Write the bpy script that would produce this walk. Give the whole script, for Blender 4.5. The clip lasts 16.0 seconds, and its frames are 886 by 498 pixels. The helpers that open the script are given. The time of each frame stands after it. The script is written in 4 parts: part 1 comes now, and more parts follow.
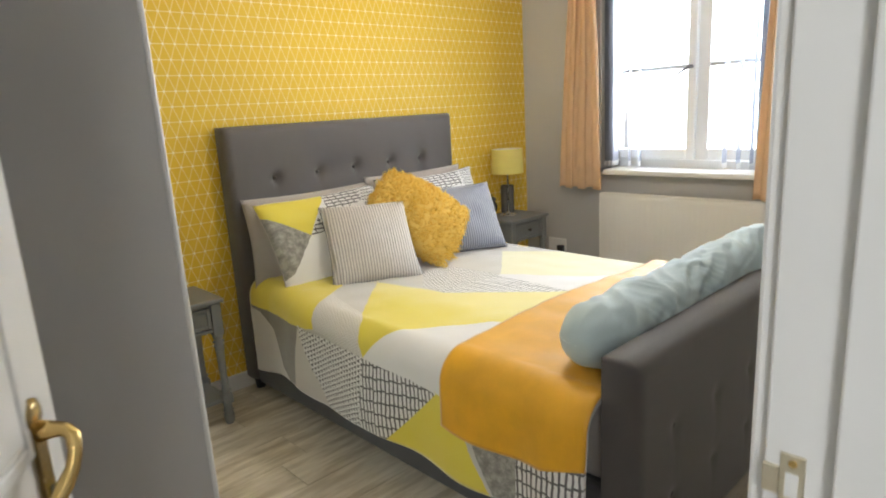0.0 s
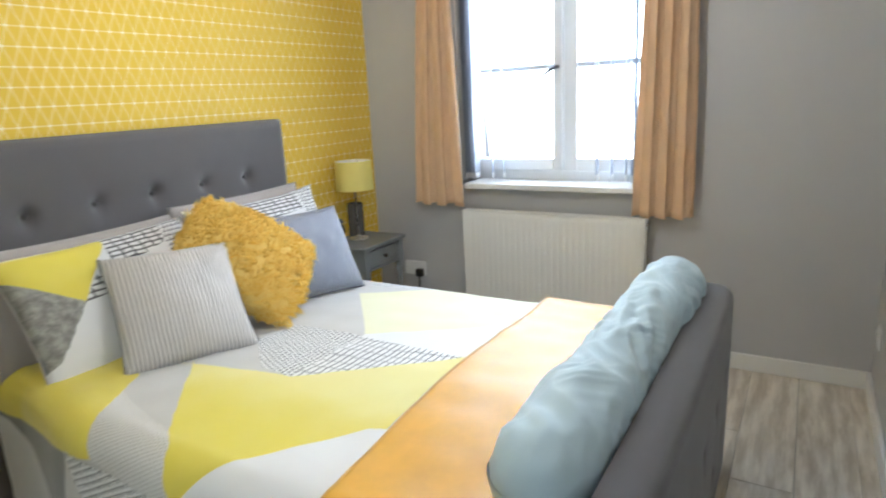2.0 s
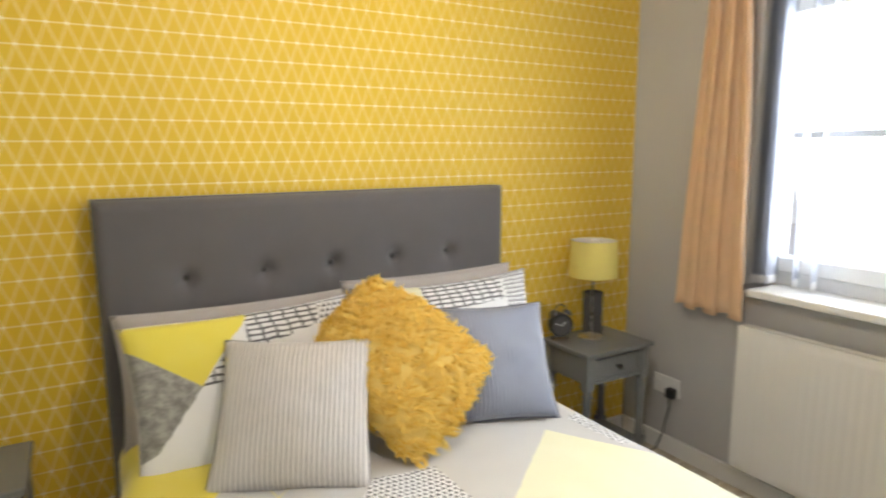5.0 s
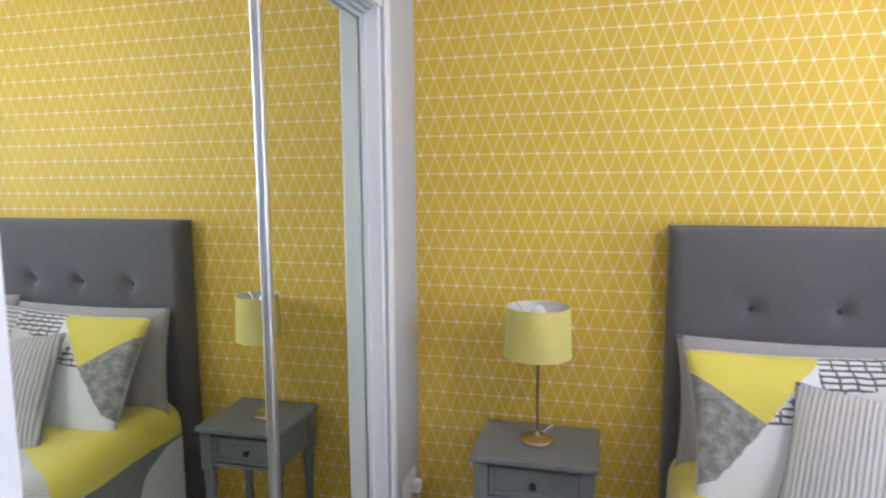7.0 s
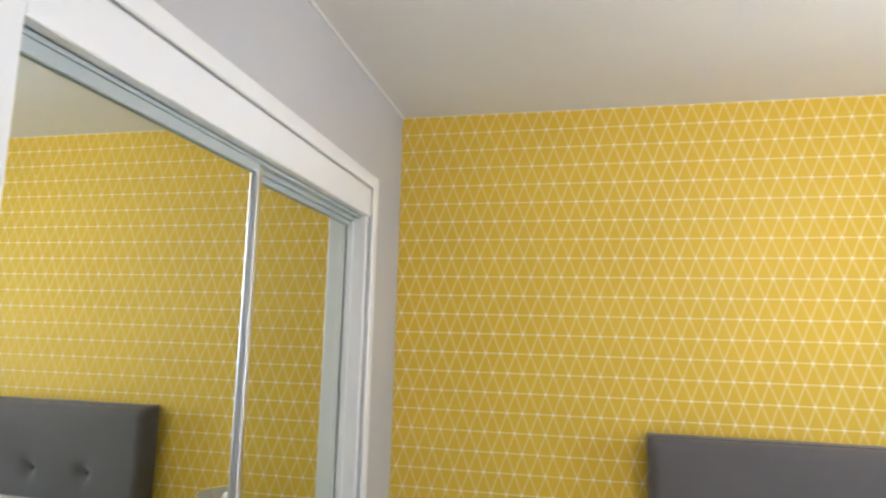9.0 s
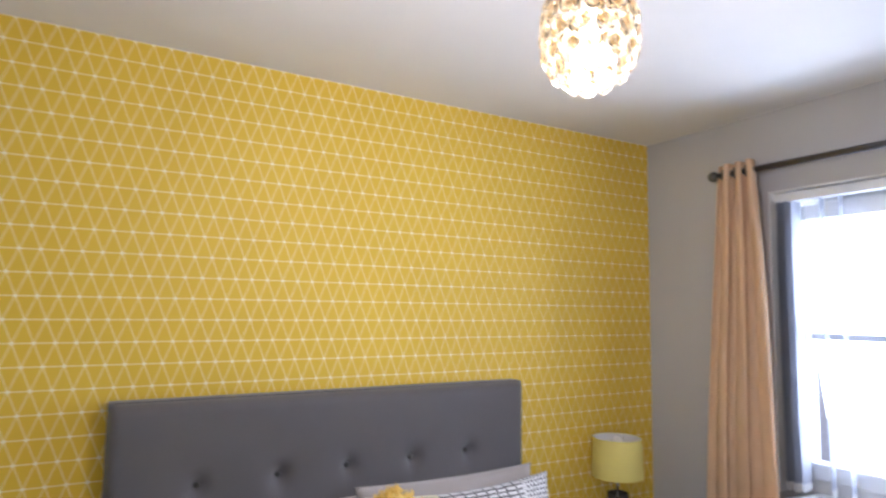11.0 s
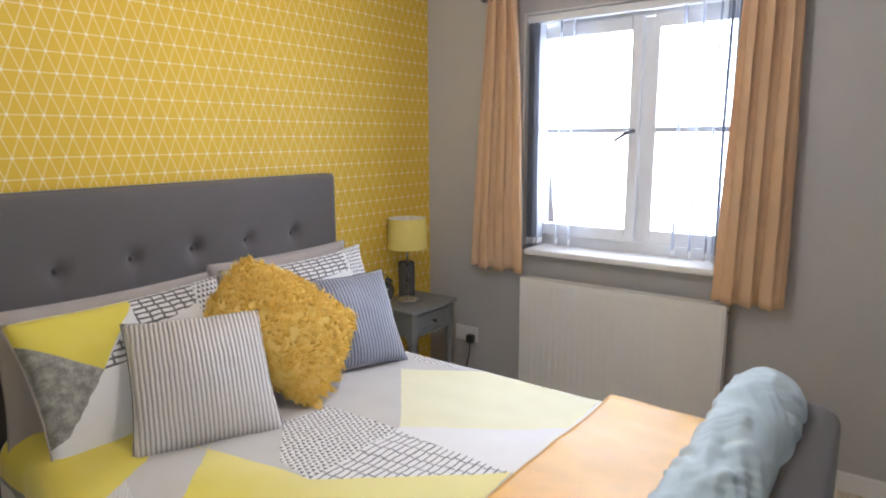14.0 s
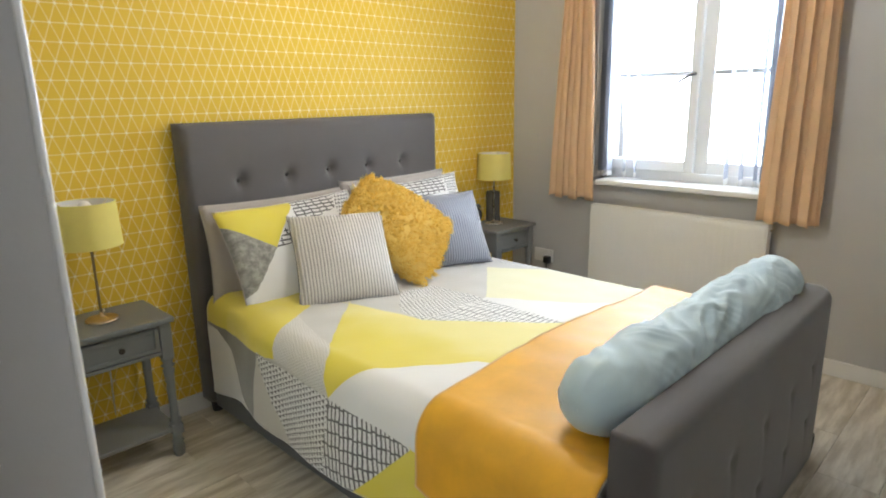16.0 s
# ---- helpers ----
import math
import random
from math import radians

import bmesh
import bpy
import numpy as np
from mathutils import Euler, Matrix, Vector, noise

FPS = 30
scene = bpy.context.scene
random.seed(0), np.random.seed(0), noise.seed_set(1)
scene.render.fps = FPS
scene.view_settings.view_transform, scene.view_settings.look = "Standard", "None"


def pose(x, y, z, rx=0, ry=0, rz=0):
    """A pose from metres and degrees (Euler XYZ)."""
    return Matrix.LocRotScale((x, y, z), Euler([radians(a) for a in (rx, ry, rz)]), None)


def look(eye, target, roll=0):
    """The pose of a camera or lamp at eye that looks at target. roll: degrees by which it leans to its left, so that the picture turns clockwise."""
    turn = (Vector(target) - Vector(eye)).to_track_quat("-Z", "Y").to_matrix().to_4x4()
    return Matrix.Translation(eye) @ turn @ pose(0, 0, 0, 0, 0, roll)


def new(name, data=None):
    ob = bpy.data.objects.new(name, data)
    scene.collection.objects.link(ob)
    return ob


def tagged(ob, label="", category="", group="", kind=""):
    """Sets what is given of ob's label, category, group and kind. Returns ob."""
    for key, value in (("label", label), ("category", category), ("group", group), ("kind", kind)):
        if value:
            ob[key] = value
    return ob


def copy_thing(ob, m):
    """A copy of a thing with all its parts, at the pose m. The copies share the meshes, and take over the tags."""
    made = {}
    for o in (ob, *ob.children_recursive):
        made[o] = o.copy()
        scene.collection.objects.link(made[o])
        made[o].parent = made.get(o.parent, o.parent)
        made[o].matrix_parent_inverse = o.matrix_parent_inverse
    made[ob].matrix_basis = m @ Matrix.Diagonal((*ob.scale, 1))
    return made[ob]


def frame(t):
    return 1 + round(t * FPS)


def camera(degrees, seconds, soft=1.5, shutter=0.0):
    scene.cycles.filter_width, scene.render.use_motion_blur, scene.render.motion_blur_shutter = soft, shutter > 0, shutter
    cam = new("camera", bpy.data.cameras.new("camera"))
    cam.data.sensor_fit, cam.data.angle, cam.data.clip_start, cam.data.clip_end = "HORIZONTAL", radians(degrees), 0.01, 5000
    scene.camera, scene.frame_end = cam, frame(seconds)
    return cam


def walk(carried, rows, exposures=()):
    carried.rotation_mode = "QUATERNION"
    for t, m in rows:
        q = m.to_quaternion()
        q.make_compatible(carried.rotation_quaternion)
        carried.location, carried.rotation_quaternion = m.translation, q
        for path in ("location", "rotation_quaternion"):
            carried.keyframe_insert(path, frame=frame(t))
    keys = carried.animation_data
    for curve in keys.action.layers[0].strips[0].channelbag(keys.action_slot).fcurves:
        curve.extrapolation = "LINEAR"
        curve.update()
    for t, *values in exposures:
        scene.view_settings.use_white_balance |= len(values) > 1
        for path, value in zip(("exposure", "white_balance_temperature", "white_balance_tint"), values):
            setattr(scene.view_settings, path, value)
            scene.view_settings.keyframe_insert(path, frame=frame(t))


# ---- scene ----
cam = camera(71.6, 16.0, 1.9, 0.35)
PEND = (-1.601, -1.287, 1.986)
DAYLIGHT, BULB, HALL = 25.0, 12.5, 18.0
EXPOSURES = [(0.0, 0.97, 6750, 11), (1.0, 1.04, 6450, 10), (2.0, 1.02, 5800, 9), (3.0, 0.95, 6000, 11), (5.5, 1.02, 6750, 13), (6.0, 1.08, 5350, 19), (6.5, 1.18, 5100, 20), (7.0, 1.14, 5350, 20), (8.0, 1.04, 6150, 15), (10.2, 0.80, 5650, 18), (12.5, 0.60, 5850, 26), (14.0, 0.65, 6100, 19), (16.0, 1.01, 6350, 10)]
PATH = [
    (0, (-3.44, -2.741, 1.278), (-2.102, -1.323, 0.833), -3.3),
    (0.5, (-3.298, -2.675, 1.28), (-1.982, -1.233, 0.842), -2.4),
    (1, (-3.209, -2.579, 1.27), (-1.86, -1.175, 0.815), -1.9),
    (1.5, (-3.125, -2.381, 1.29), (-1.634, -1.133, 0.821), -2.5),
    (2, (-2.996, -2.251, 1.321), (-1.331, -1.254, 0.836), -2.9),
    (2.5, (-2.795, -2.177, 1.329), (-1.014, -1.399, 0.86), -2.2),
    (3, (-2.628, -2.143, 1.339), (-0.783, -1.487, 0.931), -0.9),
    (3.2, (-2.552, -2.128, 1.348), (-0.7, -1.478, 0.962), -0.7),
    (5.3, (-2.247, -2.052, 1.38), (-1.519, -0.214, 1.079), -0.2),
    (5.5, (-2.275, -2.046, 1.378), (-1.726, -0.146, 1.082), -0.1),
    (6, (-2.349, -2.04, 1.406), (-2.223, -0.069, 1.092), 0.2),
    (6.5, (-2.408, -2.049, 1.398), (-2.634, -0.084, 1.108), -0.0),
    (7, (-2.445, -2.061, 1.397), (-2.935, -0.135, 1.171), -0.4),
    (7.5, (-2.481, -2.08, 1.414), (-3.124, -0.189, 1.303), -0.5),
    (8, (-2.483, -2.086, 1.465), (-3.176, -0.21, 1.495), 0.0),
    (8.5, (-2.475, -2.097, 1.52), (-3.093, -0.202, 1.685), 0.8),
    (9, (-2.45, -2.088, 1.542), (-2.87, -0.151, 1.813), 1.5),
    (9.5, (-2.38, -2.061, 1.536), (-2.514, -0.096, 1.882), 1.9),
    (10, (-2.315, -2.046, 1.54), (-2.075, -0.094, 1.901), 1.9),
    (10.2, (-2.306, -2.045, 1.549), (-1.897, -0.118, 1.897), 1.9),
    (12.3, (-2.321, -1.99, 1.445), (-0.789, -0.711, 1.321), -1.0),
    (12.5, (-2.372, -1.997, 1.436), (-0.799, -0.77, 1.293), -1.2),
    (13, (-2.472, -2.08, 1.426), (-0.864, -0.906, 1.236), -0.9),
    (13.5, (-2.625, -2.126, 1.414), (-1.053, -0.922, 1.132), -0.3),
    (14, (-2.778, -2.139, 1.401), (-1.192, -0.972, 1.048), -0.3),
    (14.5, (-2.93, -2.195, 1.384), (-1.327, -1.071, 0.976), -0.7),
    (15, (-3.035, -2.334, 1.364), (-1.506, -1.131, 0.901), -0.9),
    (15.5, (-3.145, -2.492, 1.344), (-1.762, -1.144, 0.825), -0.8),
    (16, (-3.253, -2.537, 1.333), (-1.871, -1.173, 0.854), -1.0),
]
walk(cam, [(t, look(eye, target, roll)) for t, eye, target, roll in PATH], EXPOSURES)

# ---- world and lights ----
world = bpy.data.worlds.new("sky_world")
scene.world = world
world.use_nodes = True
wn = world.node_tree
sky = wn.nodes.new("ShaderNodeTexSky")
sky.sky_type = 'NISHITA'
sky.sun_disc = False
sky.sun_elevation = radians(38)
sky.sun_rotation = radians(200)
wn.links.new(sky.outputs[0], wn.nodes["Background"].inputs[0])
wn.nodes["Background"].inputs[1].default_value = 0.15

sun = new("sun", bpy.data.lights.new("sun", 'SUN'))
sun.data.energy, sun.data.angle, sun.data.color = 1.5, radians(10), (1.0, 0.95, 0.88)
sun.matrix_world = look((0, 0, 10), (2.5, 6.5, 2.5))

sky_light = new("window_daylight", bpy.data.lights.new("window_daylight", 'AREA'))
sky_light.data.shape, sky_light.data.size, sky_light.data.size_y = 'RECTANGLE', 0.98, 1.15
sky_light.data.energy, sky_light.data.color = DAYLIGHT, (0.80, 0.91, 1.0)
sky_light.matrix_world = look((0.30, -1.10, 1.42), (-1.0, -1.2, 1.10))

# Added lamp: hall daylight, assumed from the bright door jamb; its source is unseen.
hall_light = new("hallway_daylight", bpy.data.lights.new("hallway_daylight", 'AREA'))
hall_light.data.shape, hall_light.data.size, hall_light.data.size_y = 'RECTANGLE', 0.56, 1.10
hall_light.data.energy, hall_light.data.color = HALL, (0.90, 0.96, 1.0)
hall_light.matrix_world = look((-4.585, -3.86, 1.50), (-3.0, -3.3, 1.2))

bulb_light = new("pendant_glow", bpy.data.lights.new("pendant_glow", 'POINT'))
bulb_light.data.energy, bulb_light.data.color, bulb_light.data.shadow_soft_size = BULB, (1.0, 0.95, 0.88), 0.032
bulb_light.location = (PEND[0], PEND[1], PEND[2] - 0.05)


# ---- materials ----
class Nodes:
    """A short way to write node trees."""
    def __init__(self, name, rough=0.6, metal=0.0):
        self.mat = bpy.data.materials.new(name)
        self.mat.use_nodes = True
        self.tree = self.mat.node_tree
        self.bsdf = self.tree.nodes["Principled BSDF"]
        self.bsdf.inputs["Roughness"].default_value = rough
        self.bsdf.inputs["Metallic"].default_value = metal

    def put(self, socket, value):
        if hasattr(value, "is_output"):
            self.tree.links.new(value, socket)
        else:
            socket.default_value = value

    def math(self, op, a, b=0.0, c=None):
        n = self.tree.nodes.new("ShaderNodeMath")
        n.operation = op
        self.put(n.inputs[0], a)
        self.put(n.inputs[1], b)
        if c is not None:
            self.put(n.inputs[2], c)
        return n.outputs[0]

    def mix(self, f, a, b):
        n = self.tree.nodes.new("ShaderNodeMix")
        n.data_type = 'RGBA'
        self.put(n.inputs[0], f)
        for s, v in ((n.inputs[6], a), (n.inputs[7], b)):
            self.put(s, (*v, 1) if isinstance(v, tuple) and len(v) == 3 else v)
        return n.outputs[2]

    def coords(self, kind="Object"):
        return self.tree.nodes.new("ShaderNodeTexCoord").outputs[kind]

    def split(self, v):
        n = self.tree.nodes.new("ShaderNodeSeparateXYZ")
        self.put(n.inputs[0], v)
        return n.outputs

    def scaled(self, v, s):
        n = self.tree.nodes.new("ShaderNodeVectorMath")
        n.operation = 'MULTIPLY'
        self.put(n.inputs[0], v)
        n.inputs[1].default_value = s
        return n.outputs[0]

    def noise(self, v, scale, detail=3.0, rough=0.55):
        n = self.tree.nodes.new("ShaderNodeTexNoise")
        self.put(n.inputs["Vector"], v)
        n.inputs["Scale"].default_value = scale
        n.inputs["Detail"].default_value = detail
        n.inputs["Roughness"].default_value = rough
        return n.outputs[0]

    def ramp(self, f, lo, hi):
        n = self.tree.nodes.new("ShaderNodeMapRange")
        n.interpolation_type = 'SMOOTHSTEP'
        self.put(n.inputs[0], f)
        n.inputs[1].default_value, n.inputs[2].default_value = lo, hi
        return n.outputs[0]

    def random(self):
        return self.tree.nodes.new("ShaderNodeObjectInfo").outputs["Random"]

    def colour(self, c):
        self.put(self.bsdf.inputs["Base Color"], (*c, 1) if isinstance(c, tuple) else c)
        return self

    def bump(self, h, strength, distance=0.002):
        n = self.tree.nodes.new("ShaderNodeBump")
        n.inputs["Strength"].default_value = strength
        n.inputs["Distance"].default_value = distance
        self.put(n.inputs["Height"], h)
        self.tree.links.new(n.outputs[0], self.bsdf.inputs["Normal"])
        return self


def painted(name, c, rough=0.6, vary=0.06, grain=180.0, bump=0.15):
    """Paint with faint unevenness and a fine roller grain."""
    m = Nodes(name, rough)
    v = m.coords()
    f = m.noise(v, 2.3, 4.0)
    m.colour(m.mix(f, tuple(a * (1 - vary) for a in c), tuple(min(1, a * (1 + vary)) for a in c)))
    m.bump(m.noise(v, grain, 2.0), bump, 0.001)
    return m.mat


def fabric(name, c, rough=0.85, weave=900.0, vary=0.12, sheen=0.3, bump=0.3):
    m = Nodes(name, rough)
    v = m.coords()
    f = m.noise(v, 9.0, 4.0)
    g = m.noise(v, weave, 1.0)
    base = m.mix(f, tuple(a * (1 - vary) for a in c), tuple(a * (1 + vary) for a in c))
    m.colour(m.mix(m.math('MULTIPLY', g, 0.35), base, tuple(a * 0.65 for a in c)))
    m.bsdf.inputs["Sheen Weight"].default_value = sheen
    m.bump(g, bump, 0.0008)
    return m.mat


def metal(name, c, rough=0.25):
    m = Nodes(name, rough, 1.0)
    v = m.coords()
    m.colour(m.mix(m.noise(v, 40.0), tuple(a * 0.9 for a in c), c))
    m.put(m.bsdf.inputs["Roughness"], m.math('MULTIPLY_ADD', m.noise(v, 90.0), 0.15, rough - 0.05))
    return m.mat


def wallpaper_material():
    """Mustard paper with a printed lattice of cream triangles and a dot at every crossing."""
    m = Nodes("mustard_lattice_wallpaper", 0.62)
    v = m.coords()
    s = m.split(v)
    p, h = 0.0501, 0.0645
    u = m.math('DIVIDE', m.math('ADD', s[0], 1.744), p)
    w = m.math('DIVIDE', m.math('SUBTRACT', s[2], 1.737), h)
    half = m.math('MULTIPLY', w, 0.5)

    def off(x):
        return m.math('ABSOLUTE', m.math('SUBTRACT', m.math('FRACT', m.math('ADD', x, 0.5)), 0.5))
    rows = m.math('MULTIPLY', off(w), h)
    lean = math.cos(math.atan2(p / 2, h))
    d1 = m.math('MULTIPLY', off(m.math('ADD', u, half)), p * lean)
    d2 = m.math('MULTIPLY', off(m.math('SUBTRACT', u, half)), p * lean)

    def line(d, wide):
        return m.math('SUBTRACT', 1.0, m.ramp(d, wide * 0.35, wide))
    far = m.math('SQRT', m.math('ADD', m.math('MULTIPLY', rows, rows), m.math('MULTIPLY', d1, d1)))
    far2 = m.math('SQRT', m.math('ADD', m.math('MULTIPLY', rows, rows), m.math('MULTIPLY', d2, d2)))
    dots = line(m.math('MAXIMUM', far, far2), 0.0078)
    worn = m.math('MULTIPLY_ADD', m.noise(v, 60.0), 0.5, 0.55)
    lines = m.math('MAXIMUM', m.math('MULTIPLY', line(rows, 0.0027), 0.88),
                   m.math('MULTIPLY', m.math('MAXIMUM', line(d1, 0.0028), line(d2, 0.0028)), 0.74))
    lines = m.math('MULTIPLY', lines, worn)
    ground = m.mix(m.noise(v, 3.0, 4.0), (0.745, 0.470, 0.027), (0.835, 0.555, 0.041))
    ground = m.mix(m.math('MULTIPLY', m.noise(v, 500.0, 2.0), 0.25), ground, (0.62, 0.42, 0.040))
    c = m.mix(lines, ground, (0.94, 0.82, 0.46))
    c = m.mix(dots, c, (0.95, 0.86, 0.62))
    m.colour(c)
    m.bump(m.math('ADD', m.math('MULTIPLY', m.noise(v, 420.0, 2.0), 0.3), lines), 0.12, 0.0006)
    return m.mat


def floor_material():
    """Grey-washed oak laminate; every board has its own tone and grain."""
    m = Nodes("grey_oak_laminate", 0.42)
    v = m.coords()
    r = m.random()
    n = m.tree.nodes.new("ShaderNodeVectorMath")
    n.operation = 'ADD'
    m.put(n.inputs[0], v)
    comb = m.tree.nodes.new("ShaderNodeCombineXYZ")
    m.put(comb.inputs[0], m.math('MULTIPLY', r, 37.0))
    m.put(comb.inputs[1], m.math('MULTIPLY', r, 11.0))
    m.put(n.inputs[1], comb.outputs[0])
    stretched = m.scaled(n.outputs[0], (1.1, 7.0, 1.0))
    g1 = m.noise(stretched, 3.0, 6.0, 0.6)
    g2 = m.noise(m.scaled(n.outputs[0], (3.0, 90.0, 1.0)), 4.0, 4.0)
    blotch = m.noise(m.scaled(n.outputs[0], (1.5, 6.0, 1.0)), 2.2, 3.0)
    c = m.mix(m.ramp(g1, 0.3, 0.72), (0.45, 0.37, 0.265), (0.87, 0.80, 0.68))
    c = m.mix(m.math('MULTIPLY', m.ramp(blotch, 0.45, 0.8), 0.55), c, (0.76, 0.72, 0.64))
    c = m.mix(m.math('MULTIPLY', m.ramp(g2, 0.5, 0.8), 0.16), c, (0.32, 0.265, 0.20))
    c = m.mix(m.math('MULTIPLY', r, 0.22), c, (0.58, 0.53, 0.45))
    m.colour(c)
    m.put(m.bsdf.inputs["Roughness"], m.math('MULTIPLY_ADD', g1, 0.2, 0.26))
    m.bump(g2, 0.15, 0.0006)
    return m.mat


def convex(pts):
    n = len(pts)
    return all((pts[(i + 1) % n][0] - pts[i][0]) * (pts[(i + 2) % n][1] - pts[(i + 1) % n][1])
               - (pts[(i + 1) % n][1] - pts[i][1]) * (pts[(i + 2) % n][0] - pts[(i + 1) % n][0]) >= -1e-9 for i in range(n))


def triangles_of(pts):
    """Cuts a polygon, given anticlockwise, into triangles."""
    pts, out = list(pts), []

    def turn(a, b, c):
        return (b[0] - a[0]) * (c[1] - a[1]) - (b[1] - a[1]) * (c[0] - a[0])
    while len(pts) > 3:
        for i in range(len(pts)):
            a, b, c = pts[i - 1], pts[i], pts[(i + 1) % len(pts)]
            if turn(a, b, c) > 0 and not any(turn(a, b, p) >= 0 and turn(b, c, p) >= 0 and turn(c, a, p) >= 0 for p in pts if p not in (a, b, c)):
                out.append([a, b, c])
                pts.pop(i)
                break
        else:
            break
    return out + [pts]


def inside(m, x, y, pts):
    """1 inside a polygon, given anticlockwise, else 0."""
    if not convex(pts):
        f = None
        for tri in triangles_of(pts):
            g = inside_convex(m, x, y, tri, 0.0016)
            f = g if f is None else m.math('MAXIMUM', f, g)
        return f
    return inside_convex(m, x, y, pts, 0.0)


def inside_convex(m, x, y, pts, more):
    d = None
    for (ax, ay), (bx, by) in zip(pts, pts[1:] + pts[:1]):
        ex, ey = bx - ax, by - ay
        l = math.hypot(ex, ey)
        nx, ny = -ey / l, ex / l
        e = m.math('MULTIPLY_ADD', x, nx, m.math('MULTIPLY_ADD', y, ny, -(nx * ax + ny * ay)))
        d = e if d is None else m.math('MINIMUM', d, e)
    return m.ramp(d, -0.0012 - more, 0.0012 - more)


def ccw(pts):
    a = sum(p[0] * q[1] - q[0] * p[1] for p, q in zip(pts, pts[1:] + pts[:1]))
    return pts if a > 0 else pts[::-1]


WHITE, YELLOW, PALE, GREY, DARK, STONE, BEIGE = (
    (0.80, 0.79, 0.78), (0.78, 0.65, 0.050), (0.80, 0.77, 0.52), (0.56, 0.54, 0.51), (0.20, 0.19, 0.18), (0.30, 0.285, 0.26), (0.62, 0.59, 0.54))


def patchwork(name, patches, ground=GREY):
    """Printed cotton: patches of plain colour, small triangles and brick-like dashes, laid in metres on the cloth."""
    m = Nodes(name, 0.68)
    uv = m.coords("UV")
    s = m.split(uv)
    wob = m.math('MULTIPLY_ADD', m.noise(uv, 26.0, 3.0), 0.012, -0.006)
    x, y = m.math('ADD', s[0], wob), m.math('SUBTRACT', s[1], wob)

    def fr(a):
        return m.math('FRACT', a)

    def triangles(size, ink):
        r = m.math('DIVIDE', y, size)
        row = m.math('FLOOR', r)
        a = m.math('ABSOLUTE', m.math('SUBTRACT', fr(m.math('ADD', m.math('DIVIDE', x, size), m.math('MULTIPLY', row, 0.5))), 0.5))
        f = m.ramp(m.math('SUBTRACT', m.math('MULTIPLY_ADD', fr(r), -0.5, 0.46), a), -0.03, 0.03)
        low = m.ramp(fr(r), 0.08, 0.14)
        return m.mix(m.math('MULTIPLY', f, low), WHITE, ink)

    def bricks(size, ink, across=0.42, along=0.31):
        r = m.math('DIVIDE', y, size)
        row = m.math('FLOOR', r)
        shift = m.noise(m.scaled(uv, (0.0, 30.0, 0.0)), 3.0, 1.0)
        a = m.math('ABSOLUTE', m.math('SUBTRACT', fr(m.math('ADD', m.math('DIVIDE', x, size * 2.2), m.math('MULTIPLY_ADD', m.math('SINE', m.math('MULTIPLY', row, 2.3)), 0.06, m.math('MULTIPLY', row, 0.06)))), 0.5))
        b = m.math('ABSOLUTE', m.math('SUBTRACT', fr(r), 0.5))
        f = m.math('MAXIMUM', m.ramp(a, across - 0.02, across + 0.02), m.ramp(b, along - 0.03, along + 0.03))
        return m.mix(m.math('MULTIPLY', f, m.math('MULTIPLY_ADD', shift, 0.2, 0.85)), WHITE, ink)

    def marbled():
        return m.mix(m.ramp(m.noise(uv, 34.0, 6.0, 0.7), 0.35, 0.7), (0.17, 0.165, 0.15), (0.42, 0.40, 0.36))
    ink = (0.045, 0.04, 0.045)
    looks = {}
    c = ground if not isinstance(ground, tuple) else m.mix(0.0, ground, ground)
    for what, pts in patches:
        if isinstance(what, str):
            if what not in looks:
                looks[what] = {"tri": lambda: triangles(0.019, ink), "tri_fine": lambda: triangles(0.017, (0.03, 0.03, 0.035)), "dots": lambda: m.mix(0.55, triangles(0.010, (0.34, 0.32, 0.30)), BEIGE),
                               "brick": lambda: bricks(0.019, ink), "brick_fine": lambda: bricks(0.021, (0.07, 0.07, 0.08), 0.455, 0.385), "marble": marbled,
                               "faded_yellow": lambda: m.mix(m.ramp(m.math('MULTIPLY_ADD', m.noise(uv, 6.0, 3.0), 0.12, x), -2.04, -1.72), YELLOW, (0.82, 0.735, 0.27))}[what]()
            col = looks[what]
        else:
            col = what
        c = m.mix(inside(m, x, y, ccw(pts)), c, col)
    weave = m.noise(uv, 1100.0, 1.0)
    c = m.mix(m.math('MULTIPLY', m.noise(uv, 14.0, 4.0), 0.14), c, (0.62, 0.60, 0.56))
    m.colour(c)
    m.bsdf.inputs["Sheen Weight"].default_value = 0.55
    m.bsdf.inputs["Sheen Roughness"].default_value = 0.35
    m.bump(m.math('ADD', m.math('MULTIPLY', weave, 0.3), m.noise(uv, 22.0, 4.0)), 0.25, 0.003)
    return m.mat


def ribbed(name, c, rib):
    """Ribbed velvet: fine cords along the cushion's height."""
    m = Nodes(name, 0.48)
    v = m.coords()
    s = m.split(v)
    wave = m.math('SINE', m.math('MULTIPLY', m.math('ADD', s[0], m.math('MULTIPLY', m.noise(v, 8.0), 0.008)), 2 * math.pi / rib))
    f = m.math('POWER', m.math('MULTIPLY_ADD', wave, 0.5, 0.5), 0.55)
    # Grooves between cords are darkened: their shade is put into the colour.
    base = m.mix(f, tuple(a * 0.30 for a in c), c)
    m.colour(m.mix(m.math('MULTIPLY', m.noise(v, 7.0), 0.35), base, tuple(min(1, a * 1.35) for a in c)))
    m.bsdf.inputs["Sheen Weight"].default_value = 0.8
    m.bsdf.inputs["Sheen Roughness"].default_value = 0.35
    m.bump(f, 0.8, 0.004)
    return m.mat


